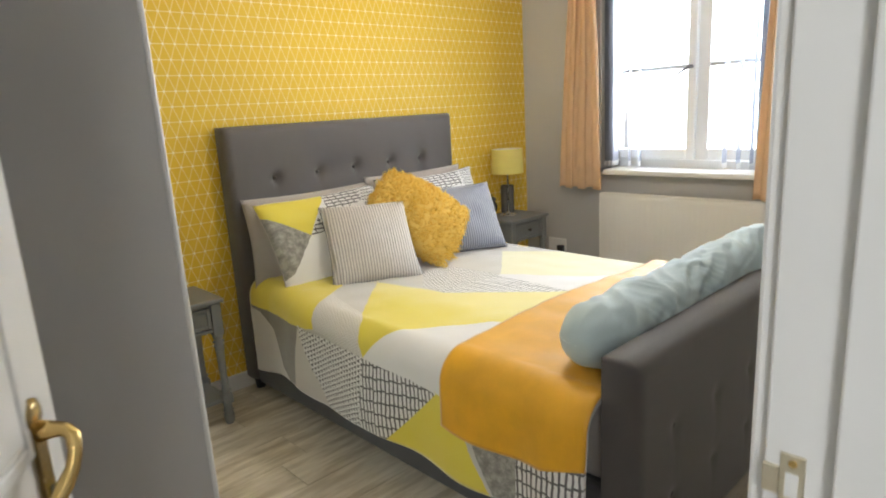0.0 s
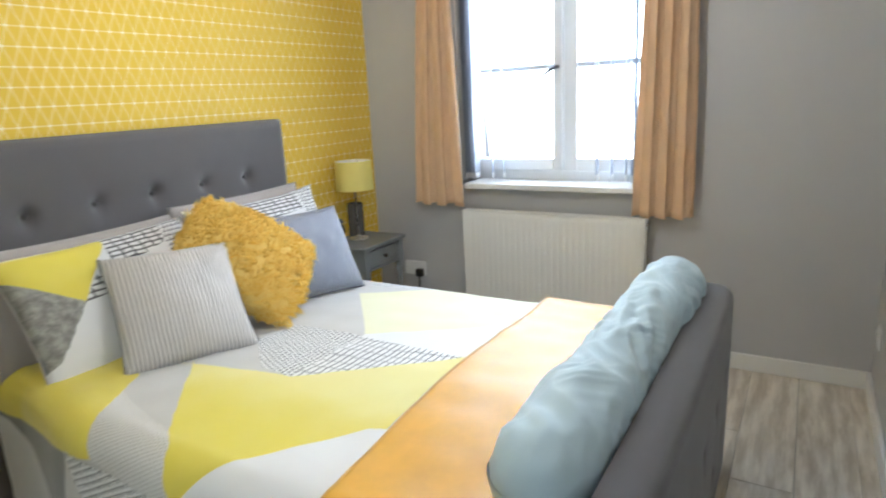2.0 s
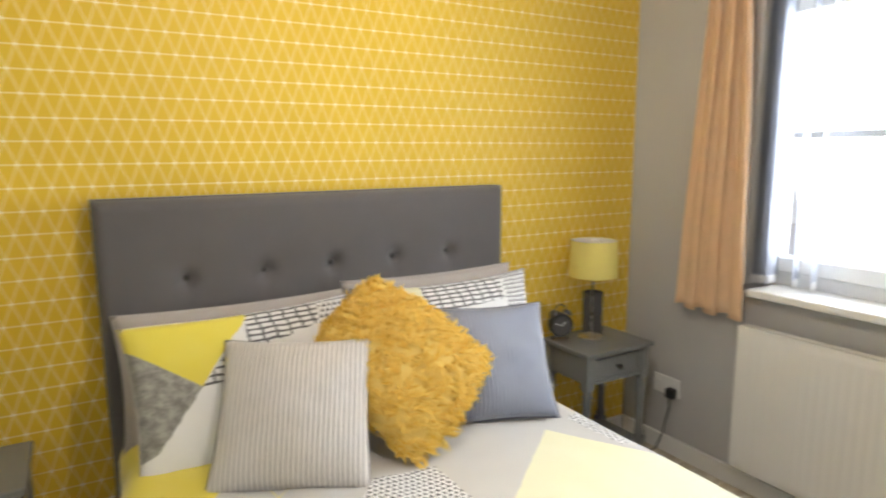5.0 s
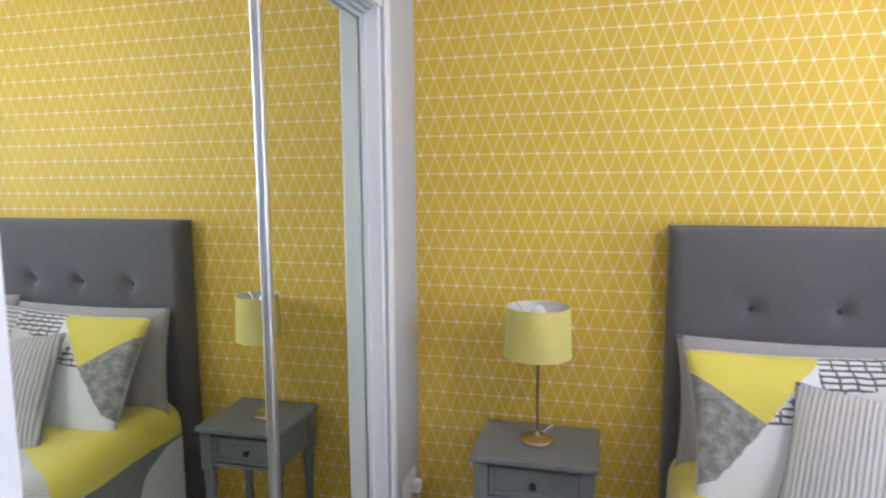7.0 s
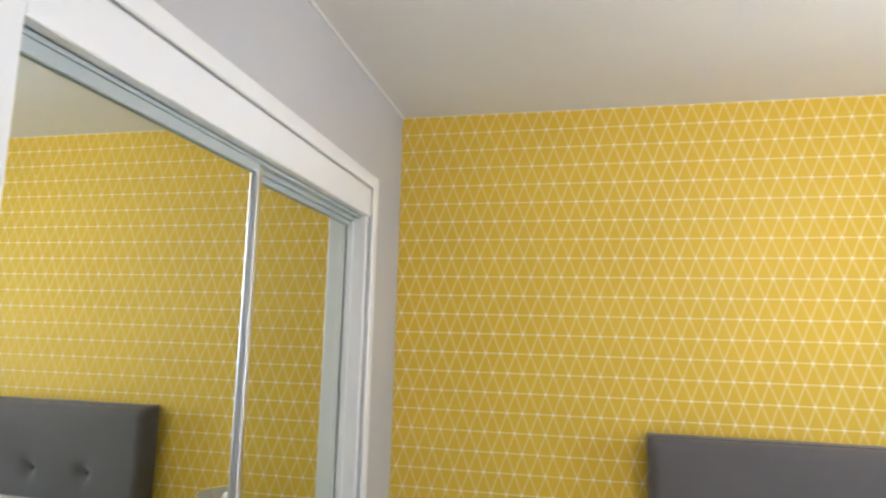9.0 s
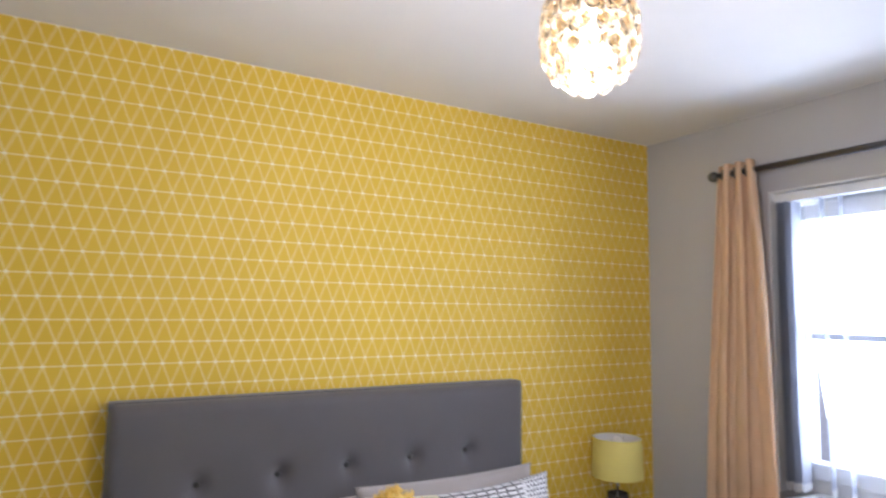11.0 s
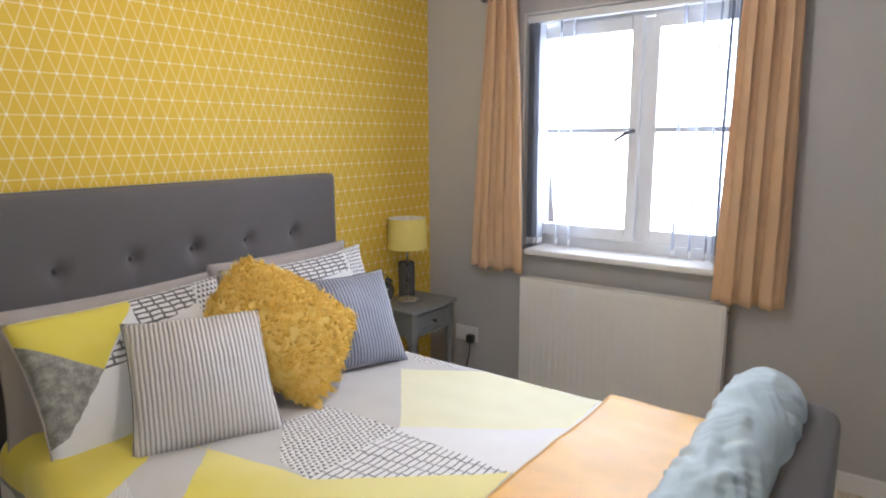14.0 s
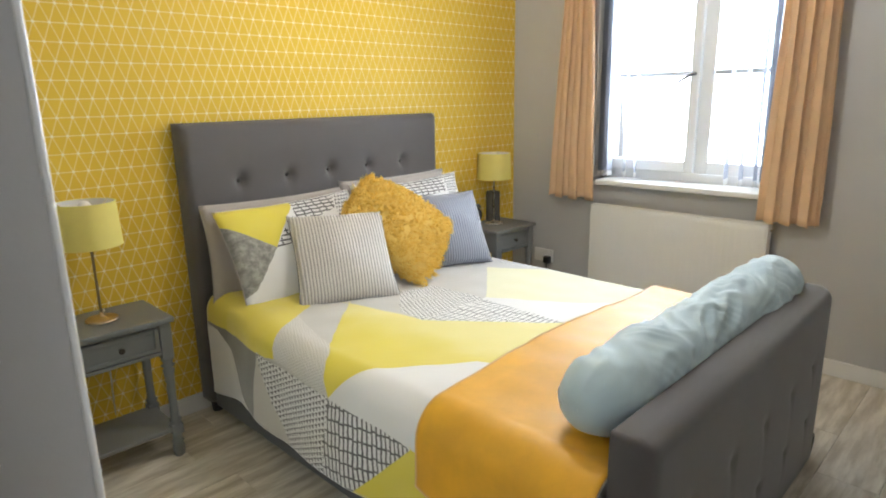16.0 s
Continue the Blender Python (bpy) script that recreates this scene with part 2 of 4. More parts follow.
def velvet(name, c, nap=16.0):
    m = Nodes(name, 0.45)
    v = m.coords()
    f = m.noise(v, nap, 5.0, 0.6)
    m.colour(m.mix(m.ramp(f, 0.3, 0.75), tuple(a * 0.90 for a in c), tuple(min(1, a * 1.12) for a in c)))
    m.bsdf.inputs["Roughness"].default_value = 0.52
    m.bsdf.inputs["Sheen Weight"].default_value = 0.60
    m.bsdf.inputs["Sheen Roughness"].default_value = 0.34
    m.bsdf.inputs["Specular IOR Level"].default_value = 0.80
    m.bsdf.inputs["Sheen Tint"].default_value = (1.0, 0.93, 0.80, 1)
    m.bump(m.math('ADD', m.noise(v, 14.0, 4.0), m.math('MULTIPLY', m.noise(v, 700.0, 1.0), 0.2)), 0.12, 0.003)
    return m.mat


def emitter(name, c, strength):
    m = Nodes(name, 0.5)
    m.colour(c)
    m.bsdf.inputs["Emission Color"].default_value = (*c, 1)
    m.bsdf.inputs["Emission Strength"].default_value = strength
    return m.mat


def glass(name, tint=(1, 1, 1), rough=0.0):
    m = Nodes(name, rough)
    m.colour(tint)
    m.bsdf.inputs["Transmission Weight"].default_value = 1.0
    m.bsdf.inputs["IOR"].default_value = 1.45
    return m.mat


def sheer(name, c, through_light):
    """Cloth that lets part of the light through."""
    m = Nodes(name, 0.8)
    v = m.coords()
    col = m.mix(m.noise(v, 12.0, 4.0), tuple(a * 0.9 for a in c), tuple(min(1, a * 1.08) for a in c))
    m.colour(col)
    m.bump(m.noise(v, 900.0, 1.0), 0.2, 0.0006)
    t = m.tree.nodes.new("ShaderNodeBsdfTranslucent")
    m.put(t.inputs[0], col)
    mx = m.tree.nodes.new("ShaderNodeMixShader")
    mx.inputs[0].default_value = through_light
    m.tree.links.new(m.bsdf.outputs[0], mx.inputs[1])
    m.tree.links.new(t.outputs[0], mx.inputs[2])
    m.tree.links.new(mx.outputs[0], m.tree.nodes["Material Output"].inputs[0])
    return m.mat


def fur_material():
    m = Nodes("mustard_long_pile", 0.9)
    g = m.tree.nodes.new("ShaderNodeNewGeometry").outputs["Random Per Island"]
    col = m.mix(g, (0.86, 0.55, 0.065), (1.0, 0.81, 0.29))
    m.colour(col)
    m.bsdf.inputs["Specular IOR Level"].default_value = 0.1
    t = m.tree.nodes.new("ShaderNodeBsdfTranslucent")
    m.put(t.inputs[0], col)
    mx = m.tree.nodes.new("ShaderNodeMixShader")
    mx.inputs[0].default_value = 0.28
    m.tree.links.new(m.bsdf.outputs[0], mx.inputs[1])
    m.tree.links.new(t.outputs[0], mx.inputs[2])
    m.tree.links.new(mx.outputs[0], m.tree.nodes["Material Output"].inputs[0])
    return m.mat


GREY_WALL = painted("warm_grey_emulsion", (0.50, 0.49, 0.485), 0.42)
WALLPAPER = wallpaper_material()
CEILING = painted("white_ceiling_emulsion", (0.76, 0.745, 0.725), 0.8)
WOODWORK = painted("white_satin_woodwork", (0.80, 0.79, 0.765), 0.32, 0.03, 60.0, 0.08)
UPVC = painted("white_plastic_frame", (0.82, 0.83, 0.84), 0.3, 0.02, 30.0, 0.03)
FLOOR = floor_material()
UPHOLSTERY = fabric("charcoal_grey_bed_fabric", (0.112, 0.101, 0.100), 0.7, 1100.0, 0.1, 0.35)
PIPING = fabric("dark_seam", (0.07, 0.065, 0.063), 0.85)
BASE_CLOTH = fabric("slate_bed_base_cloth", (0.085, 0.085, 0.09), 0.85)
GREY_PAINT = painted("grey_chalk_paint", (0.20, 0.205, 0.20), 0.45, 0.28, 90.0, 0.3)
KNOB = metal("dark_bronze", (0.09, 0.075, 0.06), 0.4)
BRASS = metal("polished_brass", (0.78, 0.55, 0.22), 0.16)
# Darker brass: the grey wall's reflection in the plate is put into the colour.
BRASS_WALL_REFLECTION = metal("brass_wall_reflection", (0.42, 0.31, 0.15), 0.22)
STEEL = metal("brushed_steel", (0.62, 0.60, 0.56), 0.25)
BLACK_METAL = metal("gunmetal_rod", (0.16, 0.16, 0.17), 0.28)
SHADE = sheer("yellow_lampshade_cloth", (0.98, 0.86, 0.35), 0.60)
SHADE_IN = painted("white_shade_lining", (0.85, 0.82, 0.78), 0.7)
CURTAIN = sheer("peach_ochre_curtain_cloth", (0.91, 0.675, 0.44), 0.38)
# White slat cloth, its backlit greyness put into the base colour.
BLIND = sheer("pale_grey_blind_cloth", (0.42, 0.44, 0.50), 0.07)
# White bars: their grey look against the sky is put into the colour.
BAR = painted("backlit_grey_glazing_bar", (0.55, 0.56, 0.58), 0.4, 0.03, 40.0, 0.03)
RADIATOR = painted("cream_radiator_enamel", (0.78, 0.765, 0.73), 0.35, 0.03, 40.0, 0.05)
PLASTIC = painted("white_socket_plastic", (0.80, 0.79, 0.77), 0.3, 0.02, 30.0, 0.02)
BLACK = painted("black_plastic", (0.018, 0.018, 0.02), 0.3, 0.1)
MIRROR = Nodes("mirror_silver", 0.0, 1.0).colour((0.80, 0.84, 0.77)).mat
ALU = metal("silver_track", (0.72, 0.73, 0.74), 0.3)
TRACK_GREY = painted("grey_green_track", (0.42, 0.47, 0.46), 0.35)
PANE = glass("window_glass")
TAUPE = fabric("taupe_pillow_cotton", (0.46, 0.41, 0.375), 0.85, 900.0, 0.08)
BOLSTER = fabric("duck_egg_blue_cotton", (0.51, 0.645, 0.70), 0.75, 900.0, 0.10)
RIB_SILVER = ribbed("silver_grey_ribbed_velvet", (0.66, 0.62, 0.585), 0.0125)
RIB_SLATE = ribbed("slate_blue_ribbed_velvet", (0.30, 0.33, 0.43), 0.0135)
PIPE_SILVER = fabric("taupe_cushion_edge", (0.22, 0.20, 0.19), 0.7)
PIPE_SLATE = fabric("navy_cushion_edge", (0.10, 0.11, 0.15), 0.7)
THROW = velvet("ochre_velvet_throw", (0.74, 0.368, 0.005), 6.0)
FUR = fur_material()
VASE = Nodes("smoked_ribbed_glass", 0.12).colour((0.10, 0.095, 0.09)).mat
BEAD = glass("clear_crystal", (0.82, 0.64, 0.38), 0.10)


# ---- mesh helpers ----
def part(name, bm, material, parent=None, label="", smooth=False):
    """One mesh object out of a bmesh, under a thing or on its own."""
    me = bpy.data.meshes.new(name)
    bm.to_mesh(me)
    bm.free()
    for mat in (material if isinstance(material, list) else [material]):
        me.materials.append(mat)
    if smooth:
        for poly in me.polygons:
            poly.use_smooth = True
    ob = new(name, me)
    if parent is not None:
        ob.parent = parent
    if label:
        tagged(ob, label)
    return ob


def thing(name, m, label, category, group="", kind=""):
    ob = new(name)
    ob.matrix_world = m
    ob.empty_display_size = 0.1
    return tagged(ob, label, category, group, kind)


def box(bm, x0, x1, y0, y1, z0, z1, bevel=0.0, seg=2):
    vs = bmesh.ops.create_cube(bm, size=1.0)["verts"]
    for v in vs:
        v.co = Vector(((x0 + x1) / 2 + v.co.x * (x1 - x0), (y0 + y1) / 2 + v.co.y * (y1 - y0), (z0 + z1) / 2 + v.co.z * (z1 - z0)))
    if bevel:
        es = list({e for v in vs for e in v.link_edges})
        bmesh.ops.bevel(bm, geom=es, offset=bevel, segments=seg, affect='EDGES', profile=0.5)
    return bm


def block(x0, x1, y0, y1, z0, z1, bevel=0.0, seg=2):
    return box(bmesh.new(), x0, x1, y0, y1, z0, z1, bevel, seg)


def lathe(bm, profile, n=24, cx=0.0, cy=0.0):
    """Turns a list of (radius, height) round the upright axis; ends with radius 0 are closed."""
    rings = []
    for r, z in profile:
        if r < 1e-6:
            rings.append([bm.verts.new((cx, cy, z))])
        else:
            rings.append([bm.verts.new((cx + r * math.cos(2 * math.pi * i / n), cy + r * math.sin(2 * math.pi * i / n), z)) for i in range(n)])
    for a, b in zip(rings, rings[1:]):
        for i in range(n):
            j = (i + 1) % n
            if len(a) == 1 and len(b) > 1:
                bm.faces.new((a[0], b[j], b[i]))
            elif len(b) == 1 and len(a) > 1:
                bm.faces.new((a[i], a[j], b[0]))
            elif len(a) > 1:
                bm.faces.new((a[i], a[j], b[j], b[i]))
    return bm


def tube(bm, pts, r, n=8):
    pts = [Vector(p) for p in pts]
    rings = []
    for i, p in enumerate(pts):
        d = (pts[min(i + 1, len(pts) - 1)] - pts[max(i - 1, 0)]).normalized()
        a = d.orthogonal().normalized() if not rings else (side - d * side.dot(d)).normalized()
        side = a
        b = d.cross(a)
        rad = r[i] if isinstance(r, (list, tuple)) else r
        rings.append([bm.verts.new(p + rad * (a * math.cos(2 * math.pi * k / n) + b * math.sin(2 * math.pi * k / n))) for k in range(n)])
    for s, t in zip(rings, rings[1:]):
        for k in range(n):
            bm.faces.new((s[k], s[(k + 1) % n], t[(k + 1) % n], t[k]))
    bm.faces.new(rings[0][::-1])
    bm.faces.new(rings[-1])
    return bm


def sheet(nu, nv, place, cloth=None, bm=None):
    """A grid whose points come from place(u, v), u and v from 0 to 1; cloth(u, v) gives its metres on the cloth."""
    bm = bm or bmesh.new()
    uv = bm.loops.layers.uv.verify()
    grid = [[bm.verts.new(place(i / nu, j / nv)) for j in range(nv + 1)] for i in range(nu + 1)]
    for i in range(nu):
        for j in range(nv):
            f = bm.faces.new((grid[i][j], grid[i + 1][j], grid[i + 1][j + 1], grid[i][j + 1]))
            if cloth:
                for loop, (a, b) in zip(f.loops, ((i, j), (i + 1, j), (i + 1, j + 1), (i, j + 1))):
                    loop[uv].uv = cloth(a / nu, b / nv)
    return bm


def wob(x, y, z, size, seed=0.0):
    return noise.noise(Vector((x / size + seed, y / size - seed * 0.7, z / size + seed * 1.3)))


# ---- structure ----
H = 2.319
WEST, SOUTH, ROOM_S = -3.066, -2.600, -2.566
LOBBY_Y, LOBBY_X = -1.680, -3.83


def structure(name, bm, mat, label, category="wall"):
    return tagged(part(name, bm, mat), label, category, kind="structure")


structure("wall_north", block(-4.0, 0.0, 0.0, 0.12, 0, H), WALLPAPER, "feature wall with mustard wallpaper of cream triangles")

bm = bmesh.new()
WY0, WY1, WZ0, WZ1 = -1.605, -0.597, 0.828, 2.000
box(bm, 0, 0.28, WY1, 0.12, 0, H)
box(bm, 0, 0.28, -2.72, WY0, 0, H)
box(bm, 0, 0.28, WY0, WY1, 0, WZ0)
box(bm, 0, 0.28, WY0, WY1, WZ1, H)
structure("wall_east", bm, GREY_WALL, "warm grey painted wall with a window opening")

DX0, DX1, DH = -3.735, -2.975, 2.00
bm = bmesh.new()
box(bm, DX1 + 0.03, DX1 + 0.073, SOUTH - 0.12, SOUTH, 0, H)
box(bm, DX1 + 0.073, 0.0, SOUTH - 0.12, ROOM_S, 0, H)
box(bm, -4.6, DX0 - 0.03, SOUTH - 0.12, SOUTH, 0, H)
box(bm, DX0 - 0.03, DX1 + 0.03, SOUTH - 0.12, SOUTH, DH + 0.03, H)
structure("wall_south", bm, GREY_WALL, "warm grey painted wall with the doorway")

OY0, OY1, OZ = -1.632, -0.325, 1.889
bm = bmesh.new()
box(bm, WEST - 0.10, WEST, OY1, 0.0, 0, H)
box(bm, WEST - 0.10, WEST, LOBBY_Y, OY0, 0, H)
box(bm, WEST - 0.10, WEST, OY0, OY1, OZ + 0.006, H)
structure("wall_west", bm, GREY_WALL, "warm grey wall around the built-in wardrobe")
structure("wall_wardrobe_side", block(-4.0, WEST - 0.10, LOBBY_Y, LOBBY_Y + 0.08, 0, H), GREY_WALL, "grey side wall of the built-in wardrobe")
structure("wall_wardrobe_back", block(-3.90, -3.80, LOBBY_Y + 0.08, 0.0, 0, H), GREY_WALL, "plain wall behind the wardrobe")
structure("wall_lobby_west", block(-4.0, LOBBY_X, SOUTH, LOBBY_Y, 0, H), GREY_WALL, "grey wall beside the open door")
bm = bmesh.new()
box(bm, -4.72, -4.6, -4.9, SOUTH, 0, H)
box(bm, -2.2, -2.08, -4.9, SOUTH - 0.12, 0, H)
box(bm, -4.72, -2.08, -5.02, -4.9, 0, H)
structure("wall_hallway", bm, GREY_WALL, "plain walls of the hallway outside the room")
structure("ceiling", block(-4.72, 0.28, -5.02, 0.12, H, H + 0.1), CEILING, "flat white painted ceiling", "ceiling")
floor = structure("floor", block(-4.72, 0.28, -5.02, 0.12, -0.1, -0.008), painted("dark_floor_joint", (0.06, 0.05, 0.04), 0.8), "grey oak laminate floor of long boards", "floor")


def skirting(name, bm):
    structure(name, bm, WOODWORK, "white painted skirting board", "skirting")


SK, ST = 0.080, 0.016
skirting("baseboard_north", block(WEST, -ST, -ST, 0.0, 0, SK, 0.004))
skirting("baseboard_east", block(-ST, 0.0, ROOM_S + ST, 0.0, 0, SK, 0.004))
skirting("baseboard_south", block(DX1 + 0.075, 0.0, ROOM_S, ROOM_S + ST, 0, SK, 0.004))
skirting("baseboard_lobby", block(LOBBY_X, WEST, LOBBY_Y - ST, LOBBY_Y, 0, SK, 0.004))
skirting("baseboard_west", block(WEST, WEST + ST, OY1 + 0.056, -ST, 0, SK, 0.004))
structure("trim_ceiling", block(WEST, WEST + 0.008, LOBBY_Y, 0, H - 0.008, H, 0.002), WOODWORK, "thin white bead between wall and ceiling", "trim")

# boards of the floor
rng = random.Random(4)
bw, bl = 0.192, 1.285
plank_mesh = None
y = 0.0
while y > -2.75:
    x = 0.0 + rng.uniform(0, bl)
    while x > -4.05:
        x1, x0 = min(x, 0.0), max(x - bl, -4.6)
        if x1 - x0 > 0.02:
            if x <= 0 and x - bl >= -4.6:
                if plank_mesh is None:
                    pb = block(-bl / 2 + 0.0008, bl / 2 - 0.0008, -bw / 2 + 0.0008, bw / 2 - 0.0008, -0.008, 0.0)
                    bmesh.ops.bevel(pb, geom=[e for e in pb.edges if all(v.co.z > -0.001 for v in e.verts)], offset=0.0012, segments=1, affect='EDGES')
                    plank_mesh = bpy.data.meshes.new("floor_board")
                    pb.to_mesh(plank_mesh)
                    pb.free()
                    plank_mesh.materials.append(FLOOR)
                ob = new("floor_board", plank_mesh)
            else:
                l = x1 - x0
                pb = block(-l / 2 + 0.0008, l / 2 - 0.0008, -bw / 2 + 0.0008, bw / 2 - 0.0008, -0.008, 0.0)
                bmesh.ops.bevel(pb, geom=[e for e in pb.edges if all(v.co.z > -0.001 for v in e.verts)], offset=0.0012, segments=1, affect='EDGES')
                me = bpy.data.meshes.new("floor_board")
                pb.to_mesh(me)
                pb.free()
                me.materials.append(FLOOR)
                ob = new("floor_board", me)
            ob.parent = floor
            ob.location = ((x0 + x1) / 2, y - bw / 2, 0)
        x -= bl
    y -= bw

# ---- doorway and open door ----
bm = bmesh.new()
box(bm, DX1, DX1 + 0.03, SOUTH - 0.125, SOUTH + 0.004, 0, DH + 0.03, 0.002)
box(bm, DX0 - 0.03, DX0, SOUTH - 0.125, SOUTH + 0.004, 0, DH + 0.03, 0.002)
box(bm, DX0, DX1, SOUTH - 0.125, SOUTH + 0.004, DH, DH + 0.03, 0.002)
box(bm, DX1 - 0.012, DX1, SOUTH - 0.085, SOUTH - 0.045, 0, DH, 0.002)
box(bm, DX0, DX0 + 0.012, SOUTH - 0.085, SOUTH - 0.045, 0, DH, 0.002)
doorframe = structure("door_frame", bm, WOODWORK, "white painted door lining with stop", "door frame")
for n, (a, b, c, d) in enumerate(((DX1 + 0.008, DX1 + 0.072, 0, DH + 0.07), (DX0 - 0.072, DX0 - 0.008, 0, DH + 0.07), (DX0 - 0.008, DX1 + 0.008, DH + 0.008, DH + 0.07))):
    b3 = block(a, b, SOUTH, SOUTH + 0.018, c, d, 0.004)
    part("architrave", b3, WOODWORK, doorframe)
# Paler brass: the white that it reflects is put into the metal's colour.
BRASS_WHITE_REFLECTION = metal("brass_white_reflection", (0.86, 0.79, 0.62), 0.32)
keep = part("strike_plate", block(DX1 - 0.0025, DX1, SOUTH - 0.0255, SOUTH - 0.008, 0.962, 1.012, 0.001), BRASS_WHITE_REFLECTION, doorframe, "brass strike plate toned pale for its white reflection")
part("latch_hole", block(DX1 - 0.0032, DX1 - 0.0022, SOUTH - 0.0215, SOUTH - 0.0125, 0.977, 0.997), WOODWORK, keep)
for zz in (0.969, 1.005):
    part("screw", lathe(bmesh.new(), [(0, 0), (0.0032, 0), (0.003, 0.0010), (0, 0.0014)], 10), BRASS, keep).matrix_local = pose(DX1 - 0.0026, SOUTH - 0.017, zz, 0, -90, 0)
part("strike_lip", block(DX1 - 0.0035, DX1 + 0.002, SOUTH - 0.008, SOUTH + 0.004, 0.976, 0.999, 0.001), BRASS_WHITE_REFLECTION, keep)

DOOR_TURN = 58.8
door = thing("door_1", pose(DX0 + 0.004, SOUTH - 0.012, 0, 0, 0, DOOR_TURN), "white panelled door standing open into the room", "door", kind="structure")
LW = 0.750
part("leaf", block(0, LW, -0.0175, 0.0175, 0.006, 1.99, 0.002), WOODWORK, door)
for x0, x1 in ((0.10, 0.345), (0.42, 0.665)):
    for z0, z1 in ((0.20, 0.78), (0.98, 1.58), (1.68, 1.92)):
        for s in (-1, 1):
            b3 = block(x0, x1, -0.006, 0.006, z0, z1, 0.005)
            p = part("raised_panel", b3, WOODWORK, door)
            p.location = (0, s * 0.0165, 0)
            rim = bmesh.new()
            for a in ((x0 - 0.022, x0 - 0.006, z0 - 0.022, z1 + 0.022), (x1 + 0.006, x1 + 0.022, z0 - 0.022, z1 + 0.022)):
                box(rim, a[0], a[1], -0.004, 0.004, a[2], a[3], 0.003)
            for a in ((x0 - 0.006, x1 + 0.006, z0 - 0.022, z0 - 0.006), (x0 - 0.006, x1 + 0.006, z1 + 0.006, z1 + 0.022)):
                box(rim, a[0], a[1], -0.004, 0.004, a[2], a[3], 0.003)
            q = part("panel_moulding", rim, WOODWORK, door)
            q.location = (0, s * 0.0175, 0)
for s in (-1, 1):
    HX = LW - 0.057
    plate = part("handle_plate", block(HX - 0.014, HX + 0.014, -0.003, 0.003, 0.890, 1.004, 0.003), BRASS_WALL_REFLECTION, door, "brass backplate toned dark for its wall reflection")
    plate.location = (0, s * 0.0205, 0)
    for zz in (0.896, 0.998):
        part("plate_scroll", lathe(bmesh.new(), [(0, 0), (0.018, 0), (0.018, 0.004), (0.012, 0.007), (0, 0.008)], 18), BRASS_WALL_REFLECTION, door, "", True).matrix_local = pose(HX, s * 0.0178, zz, 90 * -s, 0, 0)
    lever = tube(bmesh.new(), [(HX, s * 0.020, 0.980), (HX, s * 0.036, 0.980), (HX - 0.002, s * 0.048, 0.979), (HX - 0.008, s * 0.056, 0.974), (HX - 0.014, s * 0.058, 0.960), (HX - 0.020, s * 0.055, 0.944), (HX - 0.028, s * 0.048, 0.930), (HX - 0.036, s * 0.044, 0.922), (HX - 0.044, s * 0.040, 0.912)], [0.013, 0.009, 0.0078, 0.0075, 0.0070, 0.0070, 0.0085, 0.0070, 0.0045], 12)
    part("lever", lever, BRASS, door, "curved brass lever", True)
    part("keyhole", block(HX - 0.003, HX + 0.003, s * 0.0238, s * 0.0244, 0.905, 0.917), BLACK, door)

# ---- built-in wardrobe with sliding mirrors ----
wardrobe = thing("mirror_wardrobe", pose(0, 0, 0), "built-in wardrobe with sliding mirror doors in white frame", "wardrobe")
CX0, CX1 = WEST, WEST + 0.008
for y0, y1, z0, z1 in ((OY1 + 0.005, OY1 + 0.049, 0, OZ + 0.129), (OY0 - 0.047, OY0 + 0.000, 0, OZ + 0.129), (OY0 + 0.000, OY1 + 0.005, OZ + 0.088, OZ + 0.129)):
    part("casing", block(CX0, CX1 + 0.004, y0, y1, z0, z1, 0.006, 3), WOODWORK, wardrobe)
part("fascia", block(WEST - 0.02, WEST + 0.005, OY0 + 0.086, OY1 + 0.001, OZ, OZ + 0.084, 0.003), WOODWORK, wardrobe)
part("fascia", block(WEST - 0.09, WEST + 0.005, OY0 + 0.004, OY0 + 0.086, 0, OZ + 0.084, 0.003), WOODWORK, wardrobe)
part("lining", block(WEST - 0.100, WEST - 0.002, OY1 - 0.020, OY1 - 0.001, 0, OZ, 0.002), WOODWORK, wardrobe)
part("side_channel", block(WEST - 0.058, WEST - 0.040, OY1 - 0.026, OY1 - 0.0205, 0.02, OZ - 0.019, 0.002), WOODWORK, wardrobe)
bm = bmesh.new()
box(bm, WEST - 0.13, WEST - 0.0205, OY0 + 0.09, OY1 - 0.022, OZ - 0.008, OZ - 0.001)
for xx in (WEST - 0.074, WEST - 0.050):
    box(bm, xx, xx + 0.010, OY0 + 0.09, OY1 - 0.022, OZ - 0.018, OZ - 0.008)
part("top_track", bm, TRACK_GREY, wardrobe, "grey-green metal sliding track")
part("bottom_track", block(WEST - 0.13, WEST - 0.021, OY0 + 0.09, OY1 - 0.03, 0.001, 0.02, 0.002), ALU, wardrobe)


def mirror_door(xf, y0, y1, bars):
    d = part("mirror_door", block(xf - 0.016, xf - 0.004, y0, y1, 0.022, OZ - 0.012), TRACK_GREY, wardrobe)
    part("mirror_pane", block(xf - 0.0035, xf, y0 + 0.004, y1 - 0.004, 0.03, OZ - 0.020), MIRROR, d, "clear silver mirror")
    part("top_rail", block(xf + 0.0005, xf + 0.008, y0, y1, OZ - 0.030, OZ - 0.0085, 0.002), TRACK_GREY, d, "grey-green top rail")
